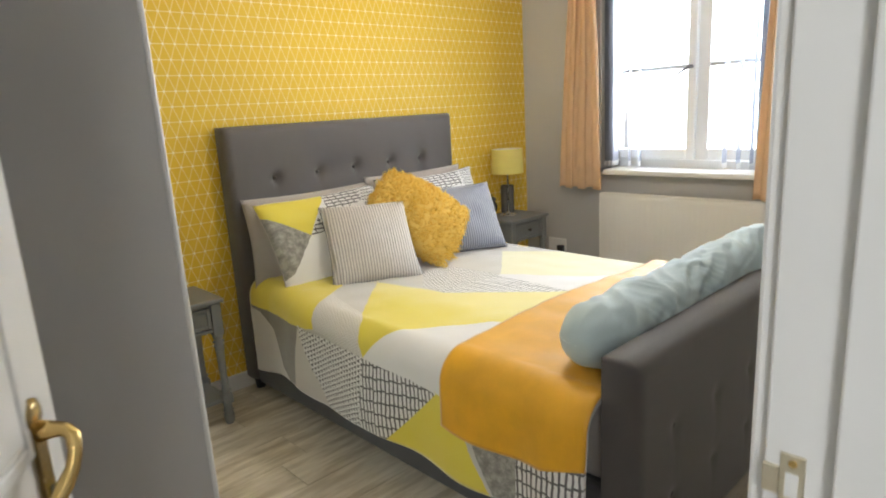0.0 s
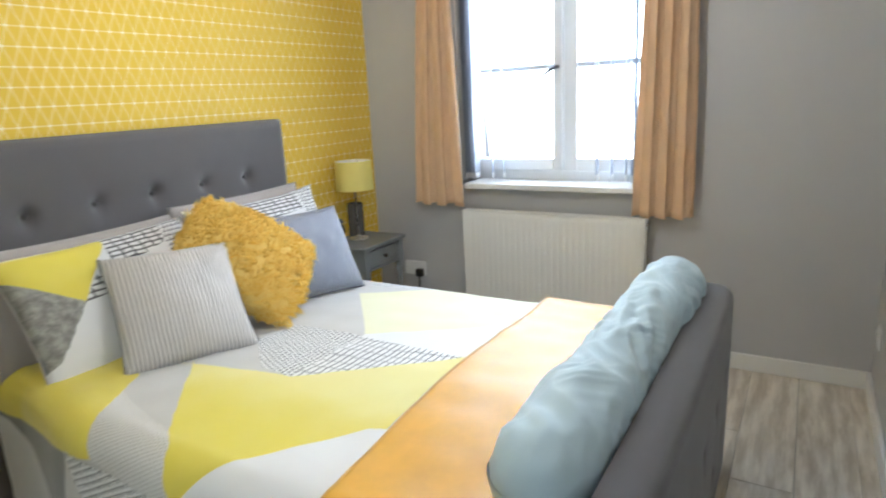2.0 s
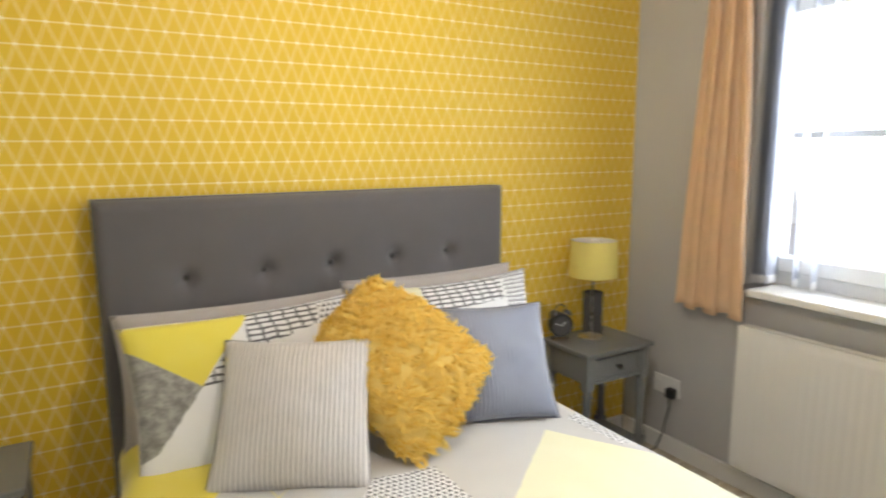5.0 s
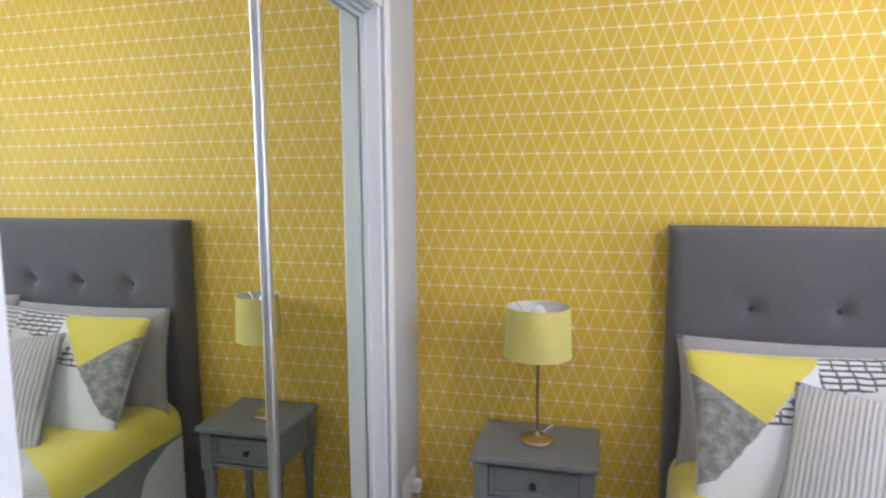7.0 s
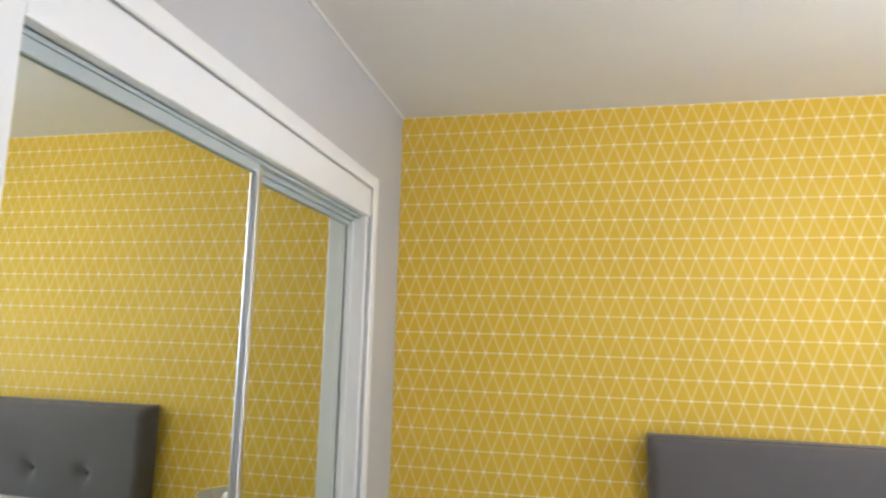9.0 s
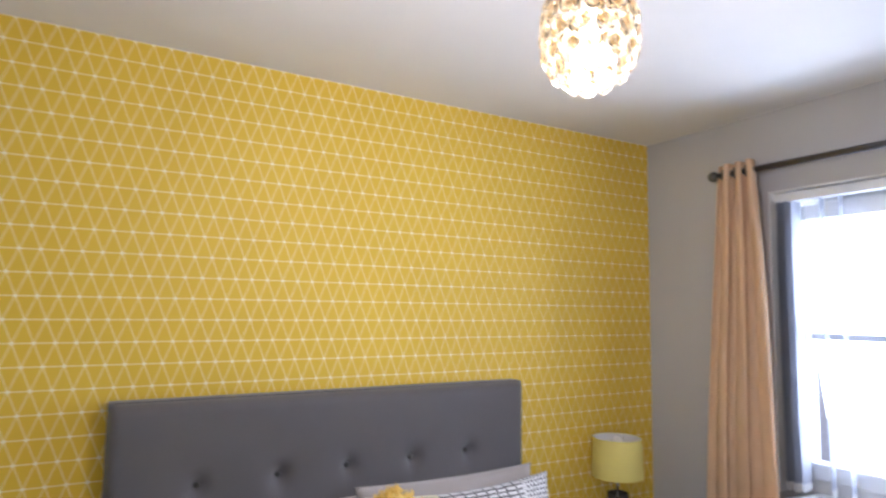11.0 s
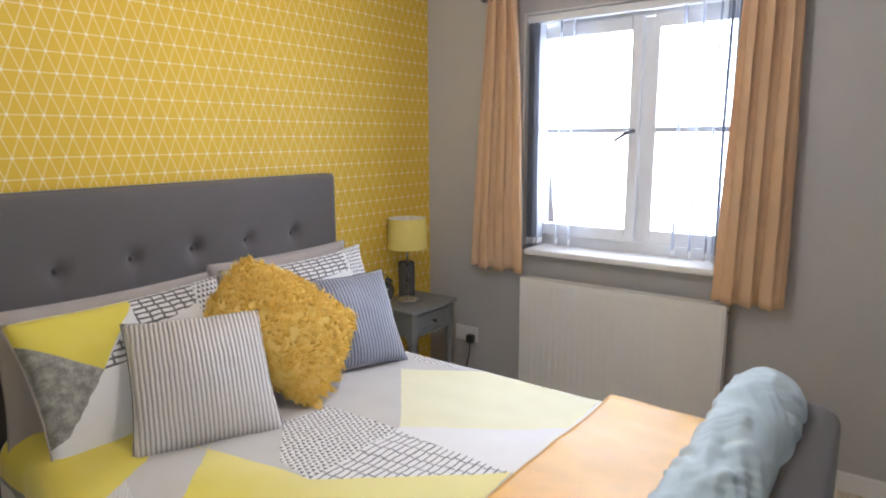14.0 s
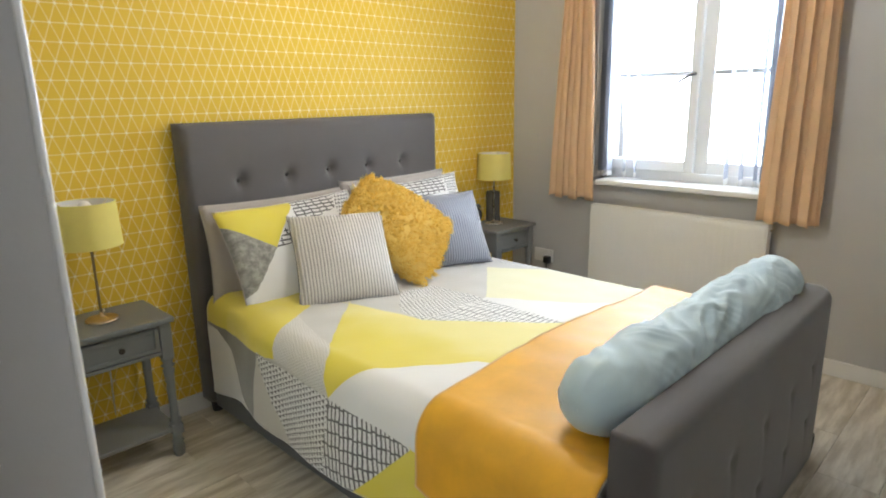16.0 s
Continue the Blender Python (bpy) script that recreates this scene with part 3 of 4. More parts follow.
    for yy in bars:
        part("door_edge_strip", block(xf - 0.018, xf + 0.010, yy - 0.011, yy + 0.011, 0.022, OZ - 0.014, 0.005), ALU, d, "slim silver edge strip")
    part("bottom_rail", block(xf - 0.018, xf + 0.008, y0, y1, 0.022, 0.06, 0.003), ALU, d)


mirror_door(WEST - 0.030, OY0 + 0.09, -0.955, (-0.955,))
mirror_door(WEST - 0.061, -1.00, OY1 - 0.021, ())
part("carcass_top", block(-3.81, WEST - 0.131, LOBBY_Y + 0.081, -0.001, 1.99, 2.01), WOODWORK, wardrobe)

# ---- window ----
window = thing("window_1", pose(0, 0, 0), "white plastic window with glazing bars, daylight behind", "window", kind="structure")
FX0, FX1 = 0.135, 0.20
bm = bmesh.new()
box(bm, FX0, FX1, WY1 - 0.045, WY1, WZ0, WZ1, 0.004)
box(bm, FX0, FX1, WY0, WY0 + 0.045, WZ0, WZ1, 0.004)
box(bm, FX0, FX1, WY0 + 0.045, WY1 - 0.045, WZ1 - 0.055, WZ1, 0.004)
box(bm, FX0, FX1, WY0 + 0.045, WY1 - 0.045, WZ0, WZ0 + 0.075, 0.004)
box(bm, FX0, FX1, -1.195, -1.125, WZ0 + 0.075, WZ1 - 0.06, 0.004)
part("window_frame", bm, UPVC, window)
sash = bmesh.new()
SY0, SY1, SZ0, SZ1 = -1.150, -0.618, 0.905, 1.948
for b in ((SY1 - 0.05, SY1, SZ0, SZ1), (SY0, SY0 + 0.05, SZ0, SZ1), (SY0 + 0.05, SY1 - 0.05, SZ0, SZ0 + 0.062), (SY0 + 0.05, SY1 - 0.05, SZ1 - 0.062, SZ1)):
    box(sash, FX0 - 0.03, FX0 + 0.03, b[0], b[1], b[2], b[3], 0.006)
sash_ob = part("sash", sash, UPVC, window, "opening white sash")
part("glazing_bar", block(FX0 + 0.004, FX0 + 0.022, SY0 + 0.05, SY1 - 0.05, 1.425, 1.450, 0.003), BAR, sash_ob)
part("window_handle", tube(bmesh.new(), [(FX0 - 0.03, SY0 + 0.025, 1.433), (FX0 - 0.055, SY0 + 0.025, 1.433), (FX0 - 0.062, SY0 + 0.05, 1.421), (FX0 - 0.062, SY0 + 0.12, 1.378)], [0.011, 0.009, 0.009, 0.006], 8), BLACK_METAL, sash_ob, "grey window handle", True)
p = part("pane", block(FX0 + 0.008, FX0 + 0.012, SY0 + 0.05, SY1 - 0.05, SZ0 + 0.062, SZ1 - 0.062), PANE, sash_ob)
p.visible_shadow = False
bead = bmesh.new()
for b in ((-1.222, -1.196, 0.904, 1.945), (-1.559, -1.540, 0.904, 1.945)):
    box(bead, FX0 - 0.012, FX0, b[0], b[1], b[2], b[3], 0.003)
for b in ((0.904, 0.968), (1.890, 1.945)):
    box(bead, FX0 - 0.012, FX0, -1.540, -1.222, b[0], b[1], 0.003)
part("glazing_bead", bead, UPVC, window)
part("glazing_bar", block(FX0 - 0.006, FX0 + 0.012, -1.545, -1.216, 1.425, 1.450, 0.003), BAR, window)
p = part("pane", block(FX0 + 0.020, FX0 + 0.024, -1.558, -1.197, 0.905, 1.943), PANE, window)
p.visible_shadow = False
part("window_sill", block(-0.068, FX0 - 0.001, WY0 - 0.02, WY1 - 0.058, 0.822, 0.853, 0.008, 3), WOODWORK, window, "white painted window board")
reveal = bmesh.new()
box(reveal, 0.001, FX0, WY1 - 0.006, WY1 - 0.001, 0.854, WZ1)
box(reveal, 0.001, FX0, WY0 + 0.001, WY0 + 0.006, 0.854, WZ1)
box(reveal, 0.001, FX0, WY0 + 0.006, WY1 - 0.006, WZ1 - 0.006, WZ1 - 0.001)
part("reveal_lining", reveal, WOODWORK, window)

# vertical blind, drawn aside
blind = thing("vertical_blind", pose(0, 0, 0), "white vertical blind with most slats drawn aside", "blind")
part("head_rail", block(0.025, 0.07, WY0 + 0.008, WY1 - 0.008, 1.955, 1.990, 0.004), UPVC, blind)


def slat(y, turn, zlow=0.868):
    def place(u, v):
        w = (u - 0.5) * 0.089
        bow = 0.004 * math.sin(math.pi * v) + 0.003 * wob(y * 9, v * 3, 0, 1)
        return Vector((0.047 + w * math.cos(turn), y + w * math.sin(turn) + bow + 0.006 * (0.25 - (u - 0.5) ** 2), 1.954 + (zlow - 1.954) * v))
    s = part("slat", sheet(4, 14, place), BLIND, blind, "", True)
    b = block(-0.043, 0.043, -0.002, 0.002, 0, 0.03, 0.001)
    w = part("slat_weight", b, PLASTIC, s)
    w.matrix_local = pose(0.047, y, zlow, 0, 0, math.degrees(turn))
    return s


for y, turn in ((-0.618, 0.25), (-0.632, 0.1), (-0.646, 0.2), (-0.662, -0.05), (-0.680, 0.15), (-0.775, 0.32), (-0.842, 0.32), (-1.351, 0.10), (-1.425, 0.10), (-1.495, 0.12), (-1.522, 0.15), (-1.536, 0.05), (-1.552, 0.2), (-1.568, 0.1), (-1.584, 0.15)):
    slat(y, turn)
part("bead_chain", tube(bmesh.new(), [(0.03, -1.592, 1.95), (0.028, -1.592, 1.5), (0.03, -1.590, 1.0)], 0.002, 6), PLASTIC, blind)

# curtains on their rod
rod = thing("curtain_rod", pose(0, 0, 0), "gunmetal curtain rod with ball ends above window", "curtain rod")
RX, RZ = -0.080, 2.082
part("pole", tube(bmesh.new(), [(RX, -0.43, RZ), (RX, -1.2, RZ - 0.003), (RX, -1.97, RZ)], 0.0125, 14), BLACK_METAL, rod, "", True)
for yy in (-0.415, -1.985):
    part("finial", lathe(bmesh.new(), [(0, -0.022), (0.012, -0.019), (0.021, -0.008), (0.022, 0.004), (0.016, 0.016), (0.006, 0.021), (0, 0.022)], 18), BLACK_METAL, rod, "round ball finial", True).matrix_local = pose(RX, yy, RZ, 90, 0, 0)
for yy in (-0.46, -1.93):
    part("bracket", tube(bmesh.new(), [(0.0, yy, RZ - 0.03), (-0.04, yy, RZ - 0.03), (RX, yy, RZ - 0.015)], 0.007, 8), BLACK_METAL, rod, "", True)


def curtain(top0, top1, low0, low1, zlow, folds, seed):
    c = thing("curtain", pose(0, 0, 0), "peach ochre eyelet curtain drawn aside on rod", "curtain", "curtains at the window")

    def place(u, v):
        k = v ** 0.8
        a, b = top0 + (low0 - top0) * k, top1 + (low1 - top1) * k
        y = a + (b - a) * u
        amp = 0.025 * (1 - 0.25 * v)
        ph = u * folds * 2 * math.pi + 0.7 * wob(u * 2, v * 1.4, seed, 1, seed)
        x = RX + amp * math.sin(ph) + 0.010 * wob(u * 3, v * 3, seed, 1, seed + 3)
        y += 0.010 * math.sin(2 * ph + seed) * (0.5 + v)
        return Vector((x - 0.015 * v, y, 2.120 + (zlow + 0.006 * math.sin(ph) - 2.120) * v))
    ob = part("curtain_cloth", sheet(90, 40, place), CURTAIN, c, "", True)
    md = ob.modifiers.new("thick", 'SOLIDIFY')
    md.thickness = 0.003
    for i in range(int(folds * 2)):
        u = (i + 0.5) / (folds * 2)
        yy = top0 + (top1 - top0) * u
        ring = bmesh.new()
        tube(ring, [(0.021 * math.cos(a * math.pi / 8), 0, 0.021 * math.sin(a * math.pi / 8)) for a in range(17)], 0.003, 6)
        part("eyelet", ring, BLACK_METAL, c, "dark metal eyelet", True).matrix_local = pose(RX, yy, RZ, 0, 0, 20)
    return c


curtain(-0.450, -0.600, -0.362, -0.672, 0.735, 3.0, 1.0)
curtain(-1.610, -1.805, -1.575, -1.835, 0.725, 3.5, 2.0)

# ---- radiator ----
rad = thing("radiator", pose(0, 0, 0), "cream enamelled panel radiator below the window", "radiator")
RY0, RY1, RZ0, RZ1 = -1.621, -0.652, 0.128, 0.711
n = 29


def flutes(u, v):
    y = RY1 + (RY0 - RY1) * u
    edge = min(u, 1 - u) * (RY1 - RY0)
    vv = min(v, 1 - v) * (RZ1 - RZ0)
    k = min(1, max(0, (edge - 0.015) / 0.01)) * min(1, max(0, (vv - 0.02) / 0.015))
    d = 0.0012 * k * (0.5 - 0.5 * math.cos(u * n * 2 * math.pi))
    rnd = 0.008 * (1 - min(1, min(edge, vv) / 0.008)) ** 2
    return Vector((-0.098 + d + rnd, y, RZ0 + (RZ1 - RZ0) * v))


part("front_panel", sheet(n * 8, 30, flutes), RADIATOR, rad, "", True)
part("back_panel", block(-0.088, -0.045, RY0 + 0.004, RY1 - 0.004, RZ0 + 0.004, RZ1 - 0.012, 0.004), RADIATOR, rad)
grille = bmesh.new()
box(grille, -0.096, -0.092, RY0 + 0.003, RY1 - 0.003, RZ1 - 0.012, RZ1)
box(grille, -0.046, -0.042, RY0 + 0.003, RY1 - 0.003, RZ1 - 0.03, RZ1)
for i in range(50):
    yy = RY0 + 0.01 + (RY1 - RY0 - 0.02) * i / 49
    box(grille, -0.092, -0.046, yy - 0.004, yy + 0.004, RZ1 - 0.010, RZ1 - 0.006)
part("top_grille", grille, RADIATOR, rad)
for yy in (RY0, RY1):
    part("side_cover", block(-0.096, -0.042, yy - 0.004, yy + 0.004, RZ0 + 0.01, RZ1 - 0.002, 0.003), RADIATOR, rad)
part("bleed_valve", lathe(bmesh.new(), [(0, 0), (0.008, 0), (0.008, 0.012), (0.004, 0.014), (0, 0.014)], 12), STEEL, rad).matrix_local = pose(-0.07, RY0 - 0.004, 0.680, 90, 0, 0)
part("supply_pipe", tube(bmesh.new(), [(-0.07, RY0 - 0.03, 0.0), (-0.07, RY0 - 0.03, 0.2), (-0.07, RY0 - 0.015, 0.215), (-0.07, RY0, 0.215)], 0.0075, 10), RADIATOR, rad, "", True)
part("valve_cap", lathe(bmesh.new(), [(0, 0.18), (0.016, 0.18), (0.018, 0.2), (0.016, 0.26), (0.0, 0.265)], 14, -0.07, RY0 - 0.03), PLASTIC, rad, "", True)
for yy in (RY0 + 0.15, RY1 - 0.15):
    part("wall_bracket", block(-0.046, 0.0, yy - 0.02, yy + 0.02, RZ0 + 0.05, RZ1 - 0.05, 0.002), RADIATOR, rad)

# ---- sockets ----
sock = thing("wall_socket", pose(0, -0.262, 0.318, 0, 0, 0), "white double wall socket with a black plug", "socket")
part("faceplate", block(-0.010, 0.0, -0.073, 0.073, -0.043, 0.043, 0.004), PLASTIC, sock)
for yy in (-0.045, 0.045):
    part("rocker_switch", block(-0.014, -0.009, yy - 0.006, yy + 0.006, 0.012, 0.030, 0.001), PLASTIC, sock)
part("plug", block(-0.045, -0.0098, -0.064, -0.018, -0.045, 0.002, 0.008, 3), BLACK, sock, "black mains plug")
cable = thing("lamp_cable", pose(0, 0, 0), "thin cable hanging from plug to the floor", "cable")
part("cord", tube(bmesh.new(), [(-0.035, -0.303, 0.275), (-0.036, -0.305, 0.23), (-0.05, -0.298, 0.17), (-0.045, -0.285, 0.11), (-0.07, -0.27, 0.035), (-0.11, -0.25, 0.004), (-0.17, -0.22, 0.004), (-0.2, -0.14, 0.004), (-0.19, -0.06, 0.02)], 0.003, 6), BLACK, cable, "", True)
sock2 = thing("wall_socket", pose(-0.165, ROOM_S, 0.300, 0, 0, -90), "white single wall socket low on the wall", "socket")
part("faceplate", block(-0.010, 0.0, -0.043, 0.043, -0.043, 0.043, 0.004), PLASTIC, sock2)
part("rocker_switch", block(-0.014, -0.009, 0.012, 0.024, 0.010, 0.028, 0.001), PLASTIC, sock2)
hook = thing("wall_socket", pose(WEST, -0.140, 0.345, 0, 0, 180), "white wall socket low beside the nightstand", "socket")
part("faceplate", block(-0.010, 0.0, -0.073, 0.073, -0.043, 0.043, 0.004), PLASTIC, hook)
part("plug", block(-0.040, -0.0098, -0.05, -0.01, -0.03, 0.010, 0.008, 3), PLASTIC, hook, "white mains plug")

# ---- bed ----
bed = thing("bed", pose(0, 0, 0), "double bed frame upholstered in charcoal fabric, buttoned headboard", "bed")
BX0, BX1 = -2.233, -0.822


def padded(name, x0, x1, z0, z1, front, back, buttons, rnd, parent, dip=0.030, reach=0.085, bulge=0.0):
    """An upholstered board with its cloth pulled in at the buttons. front and back: its faces along y."""
    sgn = 1 if front < back else -1
    nx, nz = 96, 64

    def place(u, v):
        x, z = x0 + (x1 - x0) * u, z0 + (z1 - z0) * v
        e = min(x - x0, x1 - x, z1 - z, z - z0 + rnd)
        y = 0.0
        if e < rnd:
            k = rnd - e
            y += rnd - math.sqrt(max(rnd * rnd - k * k, 0.0))
        for bx, bz in buttons:
            dx, dz = x - bx, z - bz
            d = math.hypot(dx, dz)
            y += dip * math.exp(-(d / 0.022) ** 2) + dip * 0.55 * math.exp(-(d / reach) ** 1.4)
            if dz < 0 and d < 0.16:
                y += 0.006 * math.exp(-(dx / 0.010) ** 2) * math.exp(dz / 0.07)
        y -= bulge * math.sin(math.pi * u) * math.sin(math.pi * v)
        return Vector((x, front + sgn * y, z))
    bm = sheet(nx, nz, place)
    bm.verts.ensure_lookup_table()
    rim = [e for e in bm.edges if e.is_boundary]
    made = bmesh.ops.extrude_edge_only(bm, edges=rim)["geom"]
    for v in made:
        if isinstance(v, bmesh.types.BMVert):
            v.co.y = back
    bmesh.ops.recalc_face_normals(bm, faces=bm.faces[:])
    ob = part(name, bm, UPHOLSTERY, parent, "", True)
    for bx, bz in buttons:
        b = lathe(bmesh.new(), [(0, 0.007), (0.006, 0.006), (0.010, 0.002), (0.010, -0.002), (0, -0.003)], 12)
        part("button", b, PIPING, ob, "", True).matrix_local = pose(bx, front + sgn * dip * 1.35, bz, 90 * sgn, 0, 0)
    return ob


BTN = [(-1.993, 1.002), (-1.755, 1.005), (-1.528, 1.009), (-1.294, 1.010), (-1.065, 1.011)]
padded("headboard", BX0, BX1, 0.06, 1.250, -0.108, -0.018, BTN + [(x, 0.74) for x, _ in BTN], 0.026, bed)
part("headboard_seam", tube(bmesh.new(), [(BX0 + 0.004, -0.078, 0.08), (BX0 + 0.003, -0.080, 1.238), (BX0 + 0.014, -0.080, 1.249), (BX1 - 0.014, -0.080, 1.249), (BX1 - 0.003, -0.080, 1.238), (BX1 - 0.004, -0.078, 0.08)], 0.003, 6), PIPING, bed)
FX = (-2.240, -0.892)
FB = [(FX[0] + 0.20 + i * 0.2425, z) for z in (0.45, 0.25) for i in range(5)]
padded("footboard", FX[0], FX[1], 0.050, 0.680, -2.088, -1.996, FB, 0.046, bed, 0.004, 0.06, 0.012)
part("side_rail", block(-2.215, -2.180, -1.996, -0.108, 0.045, 0.300, 0.010, 3), BASE_CLOTH, bed)
part("side_rail", block(-0.862, -0.827, -1.996, -0.108, 0.045, 0.300, 0.010, 3), BASE_CLOTH, bed)
part("slat_base", block(-2.179, -0.863, -1.994, -0.109, 0.20, 0.29, 0.004), BASE_CLOTH, bed)
for x in (-2.19, -0.86):
    for y in (-0.06, -2.05):
        part("foot", lathe(bmesh.new(), [(0, 0), (0.022, 0), (0.03, 0.07), (0.03, 0.1), (0, 0.1)], 14, x, y), BLACK, bed)
mattress = thing("mattress", pose(0, 0, 0), "white mattress under the duvet", "mattress")
part("mattress_body", block(-2.19, -0.86, -1.99, -0.115, 0.291, 0.525, 0.05, 4), TAUPE, mattress)


def bed_section(c, top, left, right, r, z):
    """Across the bed: cloth metre c to x and height, over the top and down both sides."""
    ql = math.pi / 2 * r
    if left <= c <= right:
        return c, top
    if c < left:
        d = left - c
        if d < ql:
            a = d / r
            return left - r * math.sin(a), top - r * (1 - math.cos(a))
        return left - r, top - r - (d - ql)
    d = c - right
    if d < ql:
        a = d / r
        return right + r * math.sin(a), top - r * (1 - math.cos(a))
    return right + r, top - r - (d - ql)


def draped(name, material, y0, y1, top, left, right, r, hem, nu, nv, seed, label, category, thick, puff=0.010, slant=0.0):
    cr = right + 0.30

    def metres(u, v):
        y = y0 + (y1 - y0) * v
        cl = hem(y) - (top - r) - math.pi / 2 * r + left
        return cl + (cr - cl) * u, y

    def place(u, v):
        c, y = metres(u, v)
        x, z = bed_section(c, top, left, right, r, 0)
        n1 = wob(x * 1.0, y, z, 0.32, seed) * puff + wob(x, y, z, 0.11, seed + 5) * puff * 0.45
        out = 1.0 if left <= c <= right else 0.0
        tuck = 0.070 * min(1.0, max(0.0, (y + 0.75) / 0.45)) * min(1.0, max(0.0, (-1.9 - c) / 0.3))
        x += tuck
        z -= 0.026 * min(1.0, max(0.0, (x + 1.65) / 0.6))
        y -= slant * (1 - v) * min(1.0, max(0.0, (-1.65 - c) / 0.55))
        if out:
            z += n1
        else:
            s = -1 if c < left else 1
            fall = min(1.0, (left - c if c < left else c - right) / 0.3)
            x += s * (n1 * 0.7 + 0.012 * fall * math.sin(y * 13 + seed + 2 * wob(y, 0, 0, 0.4, seed)) + 0.010 * fall)
            z += n1 * 0.3
        return Vector((x, y, z))
    t = thing(name, pose(0, 0, 0), label, category)
    ob = part(name + "_cloth", sheet(nu, nv, place, metres), material, t, "", True)
    part("hem_seam", tube(bmesh.new(), [place(0.0, k / 60) for k in range(61)], 0.0035, 6), material, t, "", True)
    md = ob.modifiers.new("thick", 'SOLIDIFY')
    md.thickness = thick
    md.offset = -1
    return ob


def side(z):
    return z - 2.796 - 0.0057


DUVET = patchwork("patchwork_duvet_print", [
    (YELLOW, [(-1.68, 0.0), (-2.039, -0.613), (-2.220, -0.728), (side(0.490), -0.780), (side(0.468), -0.649), (side(0.446), -0.318), (side(0.44), 0.0)]),
    (DARK, [(side(0.446), -0.10), (side(0.446), -0.318), (side(0.468), -0.649), (side(0.19), -0.590), (side(0.188), -0.546), (side(0.225), -0.416), (side(0.368), -0.338), (side(0.43), -0.21)]),
    (WHITE, [(side(0.43), 0.0), (side(0.43), -0.21), (side(0.368), -0.338), (side(0.225), -0.416), (side(0.188), -0.546), (side(0.05), -0.59), (side(0.05), 0.0)]),
    (BEIGE, [(side(0.468), -0.649), (side(0.15), -0.585), (side(0.05), -0.90), (side(0.192), -0.847)]),
    ("tri", [(side(0.475), -0.645), (side(0.463), -1.102), (side(0.188), -1.063), (side(0.10), -1.05), (side(0.14), -0.88)]),
    ("brick", [(side(0.463), -1.102), (side(0.441), -1.462), (side(0.10), -1.10), (side(0.10), -1.05)]),
    ("dots", [(-2.13, -0.675), (-2.220, -0.728), (side(0.490), -0.780), (side(0.463), -1.102), (-2.232, -1.028), (-2.194, -0.971)]),
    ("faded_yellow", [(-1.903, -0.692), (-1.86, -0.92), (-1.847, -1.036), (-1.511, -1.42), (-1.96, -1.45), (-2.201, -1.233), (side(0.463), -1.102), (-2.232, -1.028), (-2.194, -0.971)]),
    (WHITE, [(side(0.463), -1.102), (-2.201, -1.233), (-1.975, -1.413), (-1.92, -1.60), (side(0.42), -1.60), (side(0.441), -1.462)]),
    (YELLOW, [(side(0.441), -1.462), (side(0.42), -1.60), (side(0.358), -1.570), (side(0.08), -1.735), (side(0.08), -1.08)]),
    ("marble", [(side(0.42), -1.570), (side(0.08), -1.735), (side(0.08), -1.755), (side(0.42), -1.765)]),
    ("brick", [(side(0.42), -1.765), (side(0.08), -1.755), (side(0.08), -2.1), (side(0.42), -2.1)]),
    ("tri_fine", [(-1.670, -0.722), (-1.504, -0.738), (-1.501, -1.030), (-1.847, -1.035), (-1.828, -0.900)]),
    ("brick_fine", [(-1.501, -1.030), (-1.512, -1.420), (-1.847, -1.035)]),
    (WHITE, [(-1.481, -1.026), (-1.501, -1.030), (-1.512, -1.420), (-1.45, -1.60), (-0.60, -1.60), (-0.60, -1.50), (-1.00, -1.42), (-1.286, -1.251)]),
    (PALE, [(-1.088, -0.697), (-1.481, -1.026), (-1.175, -1.419), (-0.975, -1.416), (-0.60, -1.42), (-0.85, -1.10)]),
    ("tri_fine", [(-0.97, -0.66), (-0.96, -0.88), (-0.60, -1.0), (-0.60, -0.55)]),
])


def duvet_hem(y):
    return 0.124 + 0.066 * min(1.0, max(0.0, (-0.15 - y) / 0.4)) + 0.005 * math.sin(y * 9)


draped("duvet", DUVET, -0.125, -1.985, 0.552, -2.205, -0.945, 0.070, duvet_hem, 150, 120, 2.0, "patchwork duvet in yellow, grey, white and black prints", "duvet", 0.015)


def throw_hem(y):
    return 0.352 + 0.012 * math.sin((y + 1.46) * 9) + 0.04 * max(0.0, (-1.85 - y) / 0.15)


draped("throw_blanket", THROW, -1.445, -1.994, 0.576, -2.210, -0.920, 0.083, throw_hem, 150, 44, 2.0, "folded ochre velvet throw across the bed's foot", "blanket", 0.010, slant=0.050)

# ---- cushions and pillows ----
def cushion_mesh(w, h, t, pinch, seed, n=34, sag=0.0, wrinkle=0.006):
    """A stuffed cushion: pointed corners, drawn-in sides, a closed seam; x across, y up, z out of its face."""
    bm = bmesh.new()
    for s in (1, -1):
        def place(u, v, s=s):
            a, b = 2 * u - 1, 2 * v - 1
            x = w / 2 * a * (1 - pinch * (1 - b * b) * abs(a) ** 2)
            y = h / 2 * b * (1 - pinch * (1 - a * a) * abs(b) ** 2)
            body = max(0.0, (1 - a * a) * (1 - b * b)) ** 0.42
            z = s * t / 2 * body * (1 - sag * b)
            z += body * wrinkle * (wob(x, y, s, 0.11, seed) + 0.6 * wob(x, y, s, 0.05, seed + 2)) * s
            edge = max(abs(a), abs(b))
            z += 0.010 * edge ** 6 * wob(x, y, 0, 0.16, seed + 4)
            return Vector((x, y, z))
